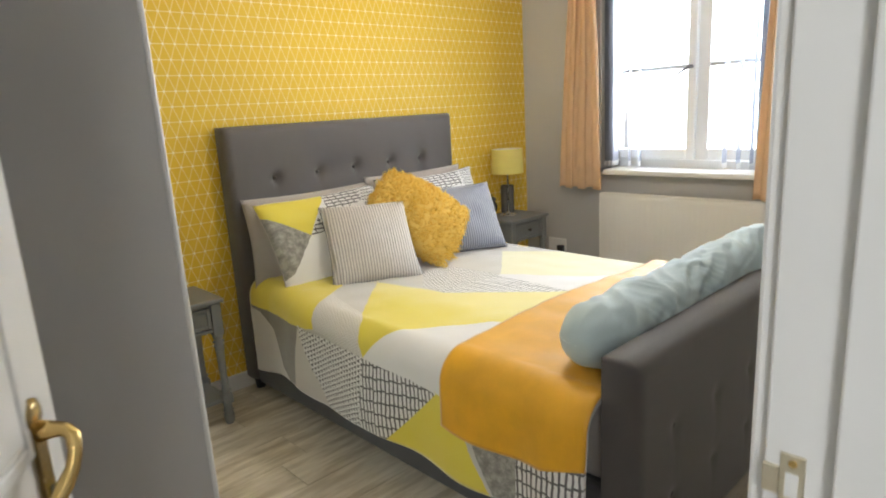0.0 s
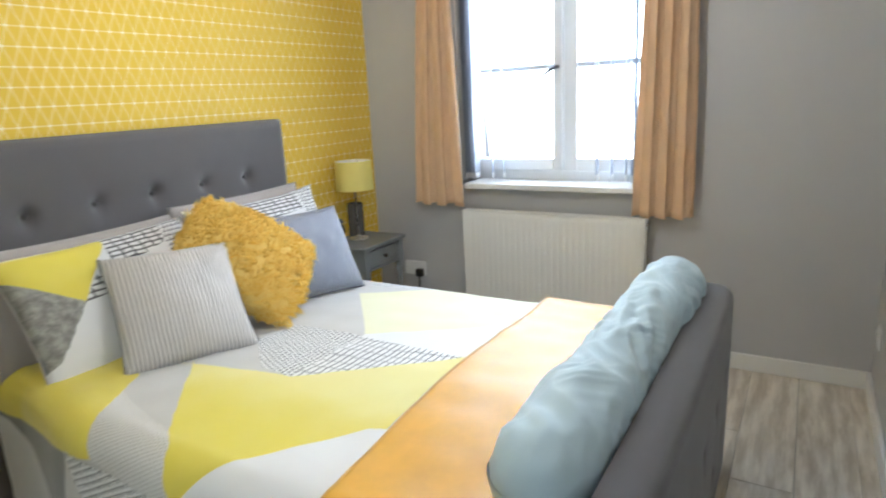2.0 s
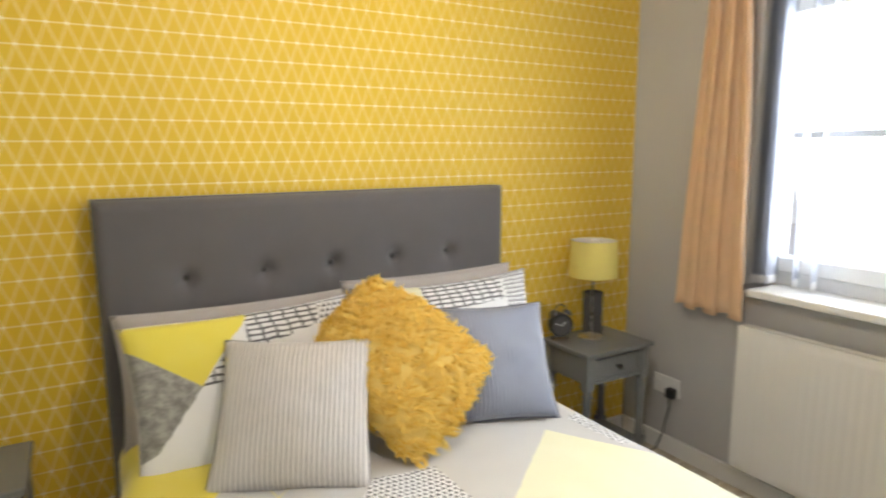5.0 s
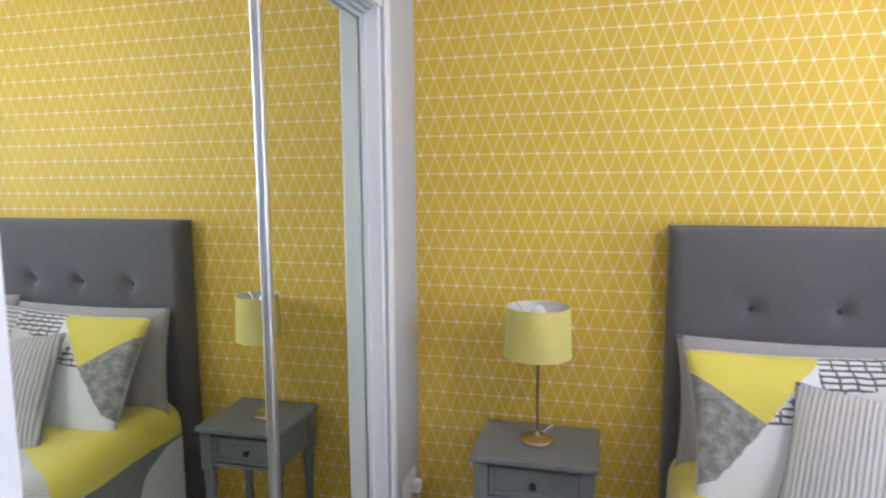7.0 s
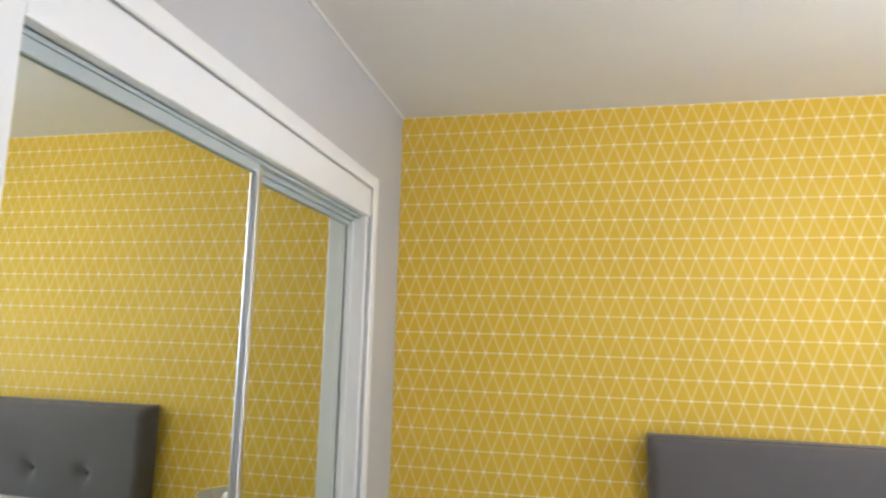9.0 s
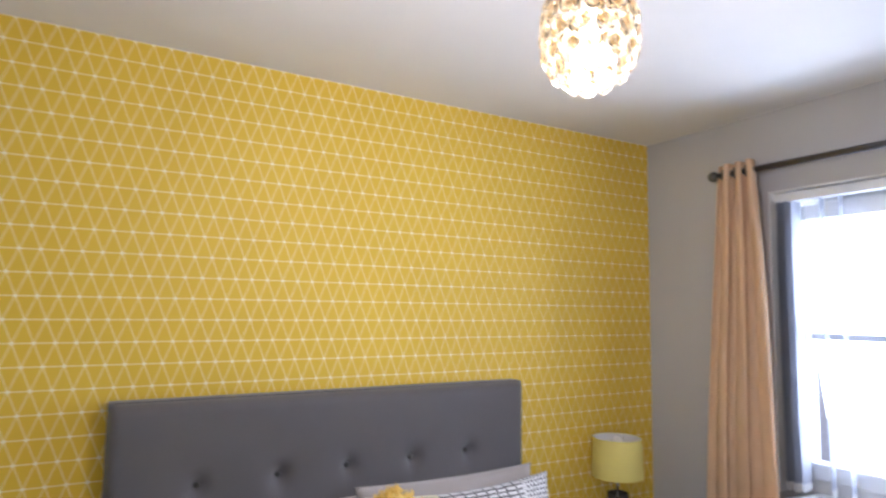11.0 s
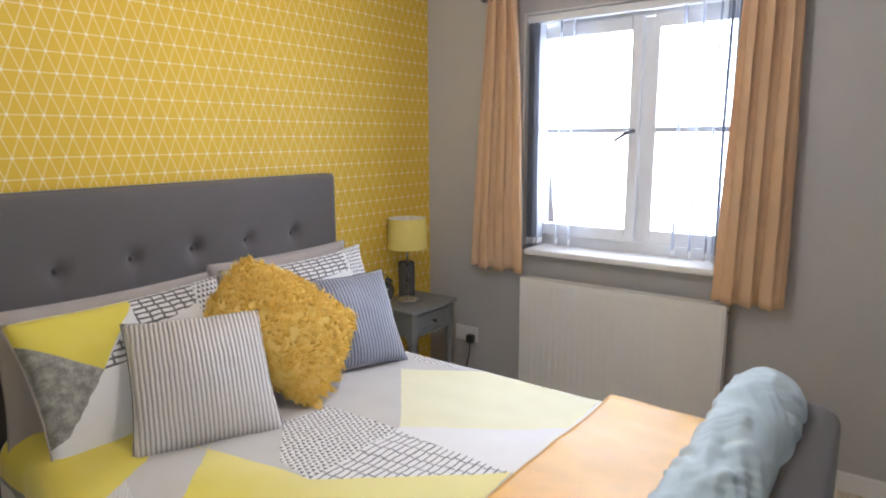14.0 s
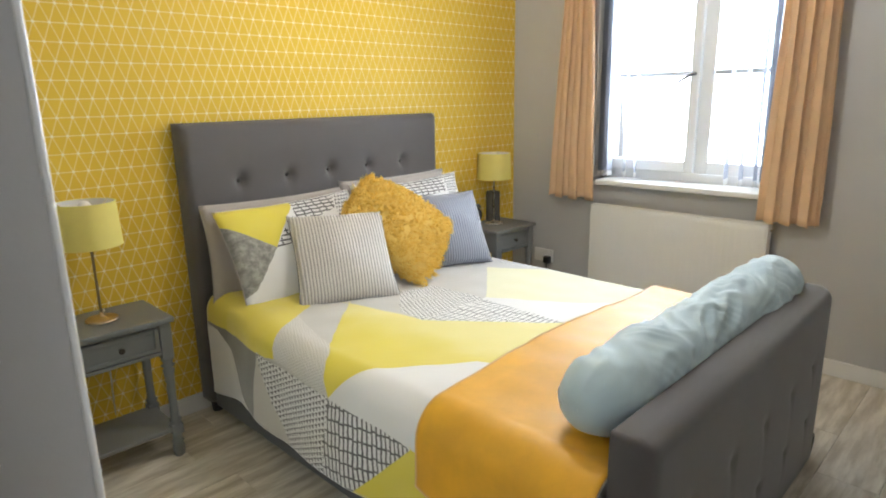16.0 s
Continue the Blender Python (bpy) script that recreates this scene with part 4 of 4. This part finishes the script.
        sheet(n, n, place, lambda u, v: ((2 * u - 1) * w / 2, (2 * v - 1) * h / 2), bm)
    bmesh.ops.remove_doubles(bm, verts=bm.verts[:], dist=0.0004)
    bmesh.ops.recalc_face_normals(bm, faces=bm.faces[:])
    return bm


def frame_from(bl, br, up):
    """The pose of a cushion: its foot's two ends and a point above the first end."""
    bl, br, up = Vector(bl), Vector(br), Vector(up)
    x = (br - bl).normalized()
    y = (up - bl)
    y = (y - x * y.dot(x)).normalized()
    z = x.cross(y)
    m = Matrix((x, y, z)).transposed().to_4x4()
    m.translation = bl + (br - bl) / 2 + (up - bl) / 2
    return m


def seam(bm, w, h, pinch, r=0.0022):
    pts = []
    for k in range(4):
        for i in range(12):
            a = -1 + 2 * i / 12
            p = [(a, -1), (1, a), (-a, 1), (-1, -a)][k]
            pts.append((w / 2 * p[0] * (1 - pinch * (1 - p[1] ** 2) * abs(p[0])), h / 2 * p[1] * (1 - pinch * (1 - p[0] ** 2) * abs(p[1])), 0))
    return tube(bm, pts + pts[:1], r, 6)


def cushion(name, m, w, h, t, pinch, mat, seed, label, category="cushion", group="", sag=0.0, piping=None, wrinkle=0.006):
    c = thing(name, m, label, category, group)
    part("cover", cushion_mesh(w, h, t, pinch, seed, 34, sag, wrinkle), mat, c, "", True)
    part("seam", seam(bmesh.new(), w, h, pinch), piping or mat, c)
    return c


cushion("pillow", frame_from((-2.20, -0.175, 0.51), (-1.52, -0.175, 0.51), (-2.19, -0.140, 0.915)), 0.71, 0.43, 0.12, 0.05, TAUPE, 11.0, "taupe cotton pillow against the headboard", "pillow", "pillows on the bed")
cushion("pillow", frame_from((-1.515, -0.175, 0.53), (-0.84, -0.175, 0.53), (-1.51, -0.145, 0.945)), 0.70, 0.43, 0.12, 0.05, TAUPE, 12.0, "taupe cotton pillow against the headboard", "pillow", "pillows on the bed")
PILLOW_L = patchwork("patchwork_pillow_print_a", [
    (YELLOW, [(-0.40, 0.30), (0.06, 0.30), (0.0, 0.21), (-0.165, 0.015), (-0.40, 0.20)]),
    ("marble", [(-0.40, 0.20), (-0.165, 0.015), (-0.30, -0.13), (-0.40, -0.16)]),
    ("brick", [(0.0, 0.30), (0.24, 0.30), (0.20, 0.14), (-0.03, 0.08)]),
    ("brick", [(-0.165, 0.015), (-0.09, 0.09), (-0.05, 0.02)]),
    ("tri", [(0.24, 0.30), (0.34, 0.30), (0.30, 0.06), (0.20, 0.10)]),
], WHITE)
PILLOW_R = patchwork("patchwork_pillow_print_b", [
    (PALE, [(-0.40, 0.30), (-0.10, 0.30), (-0.12, 0.10), (-0.40, 0.0)]),
    ("brick", [(-0.10, 0.30), (0.24, 0.30), (0.20, 0.12), (-0.13, 0.10)]),
    ("tri_fine", [(0.24, 0.30), (0.40, 0.30), (0.40, -0.1), (0.20, 0.0)]),
], WHITE)
cushion("pillow", frame_from((-2.165, -0.425, 0.520), (-1.55, -0.40, 0.53), (-2.150, -0.225, 0.902)), 0.69, 0.45, 0.15, 0.06, PILLOW_L, 13.0, "patchwork print pillow in yellow, grey and white", "pillow", "pillows on the bed", piping=TAUPE)
cushion("pillow", frame_from((-1.51, -0.40, 0.54), (-0.835, -0.41, 0.54), (-1.51, -0.225, 0.922)), 0.71, 0.46, 0.14, 0.10, PILLOW_R, 14.0, "patchwork print pillow with black dashes", "pillow", "pillows on the bed", piping=TAUPE)
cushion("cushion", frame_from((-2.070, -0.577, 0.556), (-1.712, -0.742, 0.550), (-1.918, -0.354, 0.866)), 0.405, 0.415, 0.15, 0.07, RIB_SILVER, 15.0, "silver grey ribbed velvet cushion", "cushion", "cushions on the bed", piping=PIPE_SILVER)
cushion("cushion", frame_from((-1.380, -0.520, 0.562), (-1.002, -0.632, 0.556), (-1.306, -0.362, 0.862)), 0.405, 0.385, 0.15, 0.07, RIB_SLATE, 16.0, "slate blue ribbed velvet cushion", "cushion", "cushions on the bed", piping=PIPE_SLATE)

# the shaggy cushion stands on one corner
bottom, right, top, left = Vector((-1.548, -0.706, 0.560)), Vector((-1.222, -0.565, 0.740)), Vector((-1.470, -0.300, 0.968)), Vector((-1.715, -0.395, 0.800))
out = (right - left).cross(top - bottom).normalized()
fluffy = thing("cushion", Matrix.Translation(bottom), "shaggy mustard long-pile cushion standing on one corner", "cushion", "cushions on the bed")


def slump(bm):
    """Bends the square cushion to the four corners between which it has settled."""
    for v in bm.verts:
        a, b = v.co.x / fw + 0.5, v.co.y / fh + 0.5
        v.co = bottom.lerp(right, a).lerp(left.lerp(top, a), b) + out * (v.co.z + 0.02) - bottom


fw, fh, ft = 0.42, 0.40, 0.17
core = cushion_mesh(fw, fh, ft, -0.10, 17.0)
fr = random.Random(7)
core.faces.ensure_lookup_table()
fur = bmesh.new()
areas = [f.calc_area() for f in core.faces]
picks = fr.choices(range(len(core.faces)), areas, k=1700)
for i in picks:
    f = core.faces[i]
    vs = [v.co for v in f.verts]
    a, b = fr.random(), fr.random()
    p = (vs[0] * (1 - a) + vs[1 % len(vs)] * a) * (1 - b) + (vs[-1] * (1 - a) + vs[2 % len(vs)] * a) * b
    nrm = f.normal
    lie = Vector((fr.uniform(-0.3, 0.9), fr.uniform(-1.0, 0.5), fr.uniform(-0.3, 0.3)))
    d = (nrm * fr.uniform(0.8, 1.4) + lie * 0.55).normalized()
    curl = (lie - nrm * 0.6).normalized()
    length = fr.uniform(0.034, 0.060)
    across = d.cross(Vector((fr.uniform(-1, 1), fr.uniform(-1, 1), fr.uniform(-1, 1)))).normalized()
    spine = [p - nrm * 0.004]
    for k in range(1, 4):
        spine.append(spine[-1] + (d * (1 - 0.24 * k) + curl * 0.24 * k).normalized() * length / 3)
    other = d.cross(across)
    for j in range(14):
        th = 2 * math.pi * j / 14 + fr.random()
        off = across * math.cos(th) + other * math.sin(th)
        rad = fr.uniform(0.0020, 0.0085)
        wid = fr.uniform(0.0006, 0.0012)
        trim = fr.uniform(0.65, 1.1)
        q = [spine[0] + (c - spine[0]) * trim + off * rad * g for c, g in zip(spine, (0.5, 1.0, 1.15, 0.75))]
        sidev = d.cross(off).normalized()
        ring = []
        for k, c in enumerate(q[:-1]):
            ww = wid * (0.9, 1.3, 1.0)[k]
            ring.append((fur.verts.new(c - sidev * ww), fur.verts.new(c + sidev * ww)))
        tip = fur.verts.new(q[-1])
        for (a0, a1), (b0, b1) in zip(ring, ring[1:]):
            fur.faces.new((a0, a1, b1, b0))
        fur.faces.new((ring[-1][0], ring[-1][1], tip))
slump(core)
slump(fur)
part("cover", core, FUR, fluffy, "", True)
tagged(part("pile", fur, FUR, fluffy), "shaggy mustard pile", kind="stuff")

# long blue bolster along the footboard
bol = thing("bolster_pillow", pose(0, 0, 0), "long duck-egg blue bolster lying along the footboard", "pillow")
BL0, BL1 = -2.195, -0.885


def bolster(u, v):
    a = 2 * math.pi * v
    x = BL0 + (BL1 - BL0) * (0.5 - 0.5 * math.cos(math.pi * u))
    e = min(x - BL0, BL1 - x)
    k = 1.0 if e > 0.09 else math.sqrt(max(0.0, 1 - ((0.09 - e) / 0.09) ** 2)) ** 0.85
    arc = a * 0.092
    warp = 0.05 * wob(x, arc, 0, 0.20, 31.0)
    q, p = arc + 0.42 * x + warp, x - 0.42 * arc
    q2 = arc - 0.55 * x + warp
    n1 = 1 - 2 * abs(wob(p * 0.30, q, 0, 0.050, 3.0))
    n2 = 1 - 2 * abs(wob(p * 0.45, q2, 0, 0.034, 9.0))
    n3 = wob(x, arc * 0.7, 0, 0.13, 21.0)
    near = min(1.0, e / 0.15)
    fold = (0.012 * n1 + 0.009 * n2 * max(0.0, 0.3 + n3)) * near + 0.007 * n3 - 0.004
    r = (0.092 + 0.006 * math.sin(x * 5)) * (0.90 + 0.10 * min(1.0, (x - BL0) / 0.35)) * k + fold * min(1, k + 0.1)
    cy, cz = -1.902 + 0.010 * math.sin(x * 2.2), 0.674 + 0.006 * math.sin(x * 4)
    zz = r * math.sin(a)
    zz = max(zz, -0.088 + 0.012 * (1 - k))
    return Vector((x, cy + r * 1.02 * math.cos(a), cz + zz))


bmb = sheet(260, 90, bolster)
bmesh.ops.remove_doubles(bmb, verts=bmb.verts[:], dist=0.0003)
bmesh.ops.recalc_face_normals(bmb, faces=bmb.faces[:])
part("cover", bmb, BOLSTER, bol, "", True)

# ---- nightstands ----
def nightstand(m):
    s = thing("nightstand", m, "grey painted nightstand with one drawer and lower shelf", "nightstand", "nightstands beside the bed")
    w, d = 0.381, 0.300
    part("top", block(-w / 2, w / 2, -d, 0.0, 0.605, 0.627, 0.006, 3), GREY_PAINT, s)
    iw = w / 2 - 0.020
    part("apron_side", block(-iw, -iw + 0.016, -d + 0.035, -0.02, 0.475, 0.605, 0.002), GREY_PAINT, s)
    part("apron_side", block(iw - 0.016, iw, -d + 0.035, -0.02, 0.475, 0.605, 0.002), GREY_PAINT, s)
    part("apron_back", block(-iw + 0.016, iw - 0.016, -0.036, -0.02, 0.475, 0.605, 0.002), GREY_PAINT, s)
    part("front_rail", block(-iw + 0.03, iw - 0.03, -d + 0.022, -d + 0.04, 0.592, 0.605, 0.002), GREY_PAINT, s)
    part("front_rail", block(-iw + 0.03, iw - 0.03, -d + 0.022, -d + 0.04, 0.468, 0.484, 0.003), GREY_PAINT, s)
    dr = part("drawer", block(-iw + 0.034, iw - 0.034, -d + 0.024, -0.04, 0.487, 0.590, 0.002), GREY_PAINT, s)
    rim = bmesh.new()
    for a in ((-iw + 0.036, -iw + 0.054, 0.489, 0.588), (iw - 0.054, iw - 0.036, 0.489, 0.588)):
        box(rim, a[0], a[1], -d + 0.018, -d + 0.024, a[2], a[3], 0.003)
    for a in ((0.489, 0.507), (0.570, 0.588)):
        box(rim, -iw + 0.054, iw - 0.054, -d + 0.018, -d + 0.024, a[0], a[1], 0.003)
    part("drawer_moulding", rim, GREY_PAINT, dr)
    kn = lathe(bmesh.new(), [(0, 0), (0.006, 0), (0.005, 0.008), (0.010, 0.013), (0.011, 0.018), (0.007, 0.023), (0, 0.024)], 16)
    part("knob", kn, KNOB, dr, "dark bronze knob", True).matrix_local = pose(0, -d + 0.022, 0.538, 90, 0, 0)
    prof = [(rr * 1.22, zz) for rr, zz in [(0, 0), (0.013, 0), (0.017, 0.012), (0.018, 0.05), (0.014, 0.06), (0.019, 0.068), (0.014, 0.078), (0.014, 0.10), (0.018, 0.11), (0.018, 0.15), (0.013, 0.16), (0.019, 0.168), (0.013, 0.178), (0.012, 0.26), (0.014, 0.36), (0.017, 0.395), (0.013, 0.405), (0.020, 0.415), (0.013, 0.425), (0.018, 0.44), (0.018, 0.45), (0, 0.45)]]
    for x in (-iw + 0.013, iw - 0.013):
        for y in (-d + 0.035, -0.033):
            leg = part("leg", lathe(bmesh.new(), prof, 16, x, y), GREY_PAINT, s, "", True)
            part("leg_block", block(x - 0.021, x + 0.021, y - 0.021, y + 0.021, 0.45, 0.604, 0.002), GREY_PAINT, leg)
            part("leg_block", block(x - 0.021, x + 0.021, y - 0.021, y + 0.021, 0.105, 0.150, 0.002), GREY_PAINT, leg)
    part("shelf", block(-iw + 0.005, iw - 0.005, -d + 0.025, -0.025, 0.118, 0.136, 0.003), GREY_PAINT, s)
    low = 0.568 / 0.627
    for o in s.children_recursive:
        o.data.transform(Matrix.Diagonal((1, 1, low, 1)) if o.name.split(".")[0] != "knob" else Matrix.Identity(4))
        o.location.z *= low
    return s


ns = nightstand(pose(-2.6185, -0.029, 0))
copy_thing(ns, pose(-0.362, -0.017, 0))


def table_lamp(x, y, z, label, body_metal):
    l = thing("table_lamp", pose(x, y, z), label, "lamp", "lamps on the nightstands")
    part("base", lathe(bmesh.new(), [(0, 0), (0.055, 0), (0.056, 0.004), (0.050, 0.009), (0.020, 0.014), (0.008, 0.022), (0.005, 0.03), (0, 0.03)], 28), body_metal, l, "", True)
    part("stem", lathe(bmesh.new(), [(0, 0.028), (0.0045, 0.028), (0.0045, 0.33), (0.008, 0.332), (0.008, 0.37), (0, 0.37)], 12), body_metal, l, "", True)
    shade = bmesh.new()
    lathe(shade, [(0.105, 0.278), (0.0995, 0.433)], 40)
    sh = part("shade", shade, SHADE, l, "yellow fabric drum shade", True)
    lin = bmesh.new()
    lathe(lin, [(0.1035, 0.279), (0.098, 0.432)], 40)
    part("lining", lin, SHADE_IN, sh, "white lining", True)
    for r, zz in ((0.1045, 0.2785), (0.099, 0.4325)):
        part("hoop", tube(bmesh.new(), [(r * math.cos(k * math.pi / 20), r * math.sin(k * math.pi / 20), zz) for k in range(41)], 0.0016, 6), SHADE, sh)
    gim = bmesh.new()
    for k in range(3):
        a = k * 2 * math.pi / 3 + 0.4
        tube(gim, [(0.008 * math.cos(a), 0.008 * math.sin(a), 0.362), (0.098 * math.cos(a), 0.098 * math.sin(a), 0.435)], 0.0015, 5)
    part("gimbal", gim, body_metal, sh)
    part("bulb", lathe(bmesh.new(), [(0, 0.37), (0.012, 0.37), (0.014, 0.385), (0.022, 0.405), (0.022, 0.42), (0.012, 0.435), (0, 0.438)], 16), SHADE_IN, l, "unlit white bulb", True)
    return l


CHAMPAGNE = metal("champagne_metal", (0.62, 0.50, 0.33), 0.28)
table_lamp(-2.622, -0.165, 0.568, "brass stick lamp with yellow drum shade, unlit", CHAMPAGNE)
table_lamp(-0.360, -0.130, 0.568, "chrome stick lamp with yellow drum shade, unlit", STEEL)
cb = thing("lamp_flex", pose(0, 0, 0), "pale lamp flex trailing over the nightstand's back edge", "cable")
part("cord", tube(bmesh.new(), [(-2.612, -0.125, 0.575), (-2.592, -0.095, 0.581), (-2.582, -0.05, 0.573), (-2.58, -0.022, 0.54), (-2.58, -0.012, 0.4), (-2.59, -0.022, 0.12)], 0.003, 6), PLASTIC, cb, "", True)

vase = thing("vase", pose(-0.295, -0.068, 0.568), "dark ribbed glass cylinder vase", "vase")
vb = bmesh.new()
N = 48
prof = [(0.0, 0.0), (0.040, 0.0), (0.043, 0.006), (0.043, 0.185), (0.040, 0.187), (0.039, 0.18), (0.039, 0.01), (0, 0.01)]
lathe(vb, prof, N)
for v in vb.verts:
    if v.co.xy.length > 0.042:
        k = 1 + 0.02 * (1 if round(math.atan2(v.co.y, v.co.x) / (2 * math.pi) * N) % 2 else -1)
        v.co.x *= k
        v.co.y *= k
part("vase_body", vb, VASE, vase)

clock = thing("alarm_clock", pose(-0.500, -0.085, 0.568, 0, 0, -20) @ Matrix.Scale(1.3, 4), "small round black twin-bell alarm clock", "clock")
cz = 0.052
part("case", lathe(bmesh.new(), [(0, -0.02), (0.036, -0.02), (0.040, -0.014), (0.040, 0.014), (0.036, 0.02), (0.033, 0.02), (0.033, 0.016), (0, 0.016)], 28), BLACK, clock, "", True).matrix_local = pose(0, 0, cz, 90, 0, 0)
part("dial", lathe(bmesh.new(), [(0.0, 0.0165), (0.0325, 0.0165)], 28), VASE, clock, "dark dial").matrix_local = pose(0, 0, cz, 90, 0, 0)
for a, l, wd in ((40, 0.018, 0.0016), (-70, 0.026, 0.0012)):
    part("clock_pointer", block(-wd, wd, 0, l, 0.0172, 0.018), PLASTIC, clock).matrix_local = pose(0, 0, cz, 90, a, 0)
for sx in (-1, 1):
    part("bell", lathe(bmesh.new(), [(0.017, 0), (0.016, 0.006), (0.010, 0.013), (0, 0.015)], 16), BLACK_METAL, clock, "", True).matrix_local = pose(sx * 0.022, 0, cz + 0.036, 0, sx * 28, 0)
    part("clock_foot", tube(bmesh.new(), [(sx * 0.020, 0, cz - 0.034), (sx * 0.028, 0, 0.002)], 0.004, 8), BLACK_METAL, clock)
part("carry_loop", tube(bmesh.new(), [(-0.020, 0, cz + 0.050), (-0.014, 0, cz + 0.064), (0.0, 0, cz + 0.070), (0.014, 0, cz + 0.064), (0.020, 0, cz + 0.050)], 0.002, 6), BLACK_METAL, clock)

# ---- pendant lamp ----
PS = 0.735
pend = thing("pendant_lamp", pose(*PEND) @ Matrix.Scale(PS, 4), "lit drum pendant of round crystal discs in metal rings", "lamp")
part("ceiling_rose", lathe(bmesh.new(), [(0, 0), (0.045, 0), (0.040, -0.018), (0.010, -0.026), (0, -0.026)], 24), PLASTIC, pend, "", True).location = (0, 0, (H - PEND[2]) / PS)
part("cord", tube(bmesh.new(), [(0, 0, 0.125), (0, 0, (H - PEND[2] - 0.018) / PS)], 0.003, 8), PLASTIC, pend)
part("lamp_holder", lathe(bmesh.new(), [(0, 0.125), (0.016, 0.125), (0.018, 0.06), (0.014, 0.035), (0, 0.035)], 16), PLASTIC, pend, "", True)
part("bulb", lathe(bmesh.new(), [(0, 0.036), (0.013, 0.034), (0.018, 0.015), (0.029, -0.01), (0.031, -0.03), (0.024, -0.05), (0.010, -0.061), (0, -0.063)], 20), emitter("lit_bulb", (1.0, 0.90, 0.70), 2.5), pend, "glowing warm bulb", True).visible_shadow = False
CHAMP = metal("champagne_wire", (0.75, 0.66, 0.50), 0.22)
rows = [(0.074, 0.104), (0.098, 0.070), (0.107, 0.030), (0.108, -0.012), (0.104, -0.054), (0.088, -0.090), (0.052, -0.113)]
disc = bmesh.new()
lathe(disc, [(0, -0.007), (0.011, -0.006), (0.0195, -0.001), (0.0195, 0.001), (0.011, 0.006), (0, 0.007)], 14)
disc_mesh = bpy.data.meshes.new("crystal_disc")
disc.to_mesh(disc_mesh)
disc.free()
disc_mesh.materials.append(BEAD)
ringb = tube(bmesh.new(), [(0.0205 * math.cos(k * math.pi / 8), 0.0205 * math.sin(k * math.pi / 8), 0) for k in range(17)], 0.0011, 5)
ring_mesh = bpy.data.meshes.new("disc_ring")
ringb.to_mesh(ring_mesh)
ringb.free()
ring_mesh.materials.append(CHAMP)
for i, (r, z) in enumerate(rows):
    n = 14 if r > 0.09 else (11 if r > 0.06 else 7)
    for k in range(n):
        a = 2 * math.pi * (k + 0.5 * (i % 2)) / n
        tilt = math.degrees(math.atan2(rows[max(i - 1, 0)][0] - rows[min(i + 1, 6)][0], 0.08))
        m = Matrix.Translation((r * math.cos(a), r * math.sin(a), z)) @ Matrix.Rotation(a, 4, 'Z') @ pose(0, 0, 0, 0, 90 + tilt * 0.8, 0)
        dsc = new("crystal_disc", disc_mesh)
        dsc.parent = pend
        dsc.visible_shadow = i < 3
        dsc.matrix_local = m
        rg = new("disc_ring", ring_mesh)
        rg.parent = pend
        rg.matrix_local = m
for r, z in ((0.062, 0.122), (0.030, -0.120)):
    part("hoop", tube(bmesh.new(), [(r * math.cos(k * math.pi / 16), r * math.sin(k * math.pi / 16), z) for k in range(33)], 0.003, 6), CHAMP, pend)
sp = bmesh.new()
for k in range(3):
    a = k * 2 * math.pi / 3
    tube(sp, [(0.016 * math.cos(a), 0.016 * math.sin(a), 0.12), (0.07 * math.cos(a), 0.07 * math.sin(a), 0.124)], 0.002, 5)
part("spider", sp, CHAMP, pend)

# ---- hallway window, unseen: added as the source of the hall light ----
hw = thing("window_2", pose(-4.6, -3.86, 0), "white hallway window with glowing pane, unseen and added for light", "window", kind="structure")
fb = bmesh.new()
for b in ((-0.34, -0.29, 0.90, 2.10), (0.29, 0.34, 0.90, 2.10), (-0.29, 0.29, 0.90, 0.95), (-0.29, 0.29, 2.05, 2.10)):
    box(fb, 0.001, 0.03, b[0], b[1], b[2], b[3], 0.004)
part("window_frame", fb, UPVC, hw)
part("pane", block(0.001, 0.008, -0.289, 0.289, 0.951, 2.049), emitter("added_glowing_pane", (0.9, 0.96, 1.0), 2.0), hw)

# ---- outside ----
RENDER_WALL = painted("cream_render", (0.62, 0.60, 0.56), 0.85, 0.1, 20.0, 0.4)
TILE = painted("brown_roof_tile", (0.22, 0.15, 0.12), 0.8, 0.2, 8.0, 0.4)
tagged(part("ground", block(-60, 60, -60, 60, -0.35, -0.3), painted("pale_gravel", (0.34, 0.32, 0.29), 0.9, 0.2, 30.0, 0.4)), "pale ground outside the window", "ground", kind="structure")
house = thing("house", pose(12.0, 4.2, -0.3), "pale rendered house with pitched roof, seen across the street", "house")
part("wall", block(0, 8, -5.0, 5.0, 0, 2.7), RENDER_WALL, house)
gb = bmesh.new()
a = [gb.verts.new(p) for p in ((0, -5.0, 2.7), (0, 5.0, 2.7), (0, 0.0, 5.0), (8, -5.0, 2.7), (8, 5.0, 2.7), (8, 0.0, 5.0))]
gb.faces.new((a[0], a[1], a[2]))
gb.faces.new((a[3], a[5], a[4]))
part("gable", gb, RENDER_WALL, house)
for s in (-1, 1):
    rb = bmesh.new()
    q = [rb.verts.new(p) for p in ((-0.3, s * 5.4, 2.52), (8.3, s * 5.4, 2.52), (8.3, 0, 5.02), (-0.3, 0, 5.02))]
    rb.faces.new(q)
    bmesh.ops.solidify(rb, geom=rb.faces[:], thickness=0.12)
    part("roof", rb, TILE, house)
for yy in (-3.0, 2.6):
    w = part("window", block(-0.05, 0.02, yy - 0.7, yy + 0.7, 0.95, 2.1, 0.01), UPVC, house)
    part("pane", block(-0.056, -0.048, yy - 0.62, yy + 0.62, 1.03, 2.02), VASE, w)
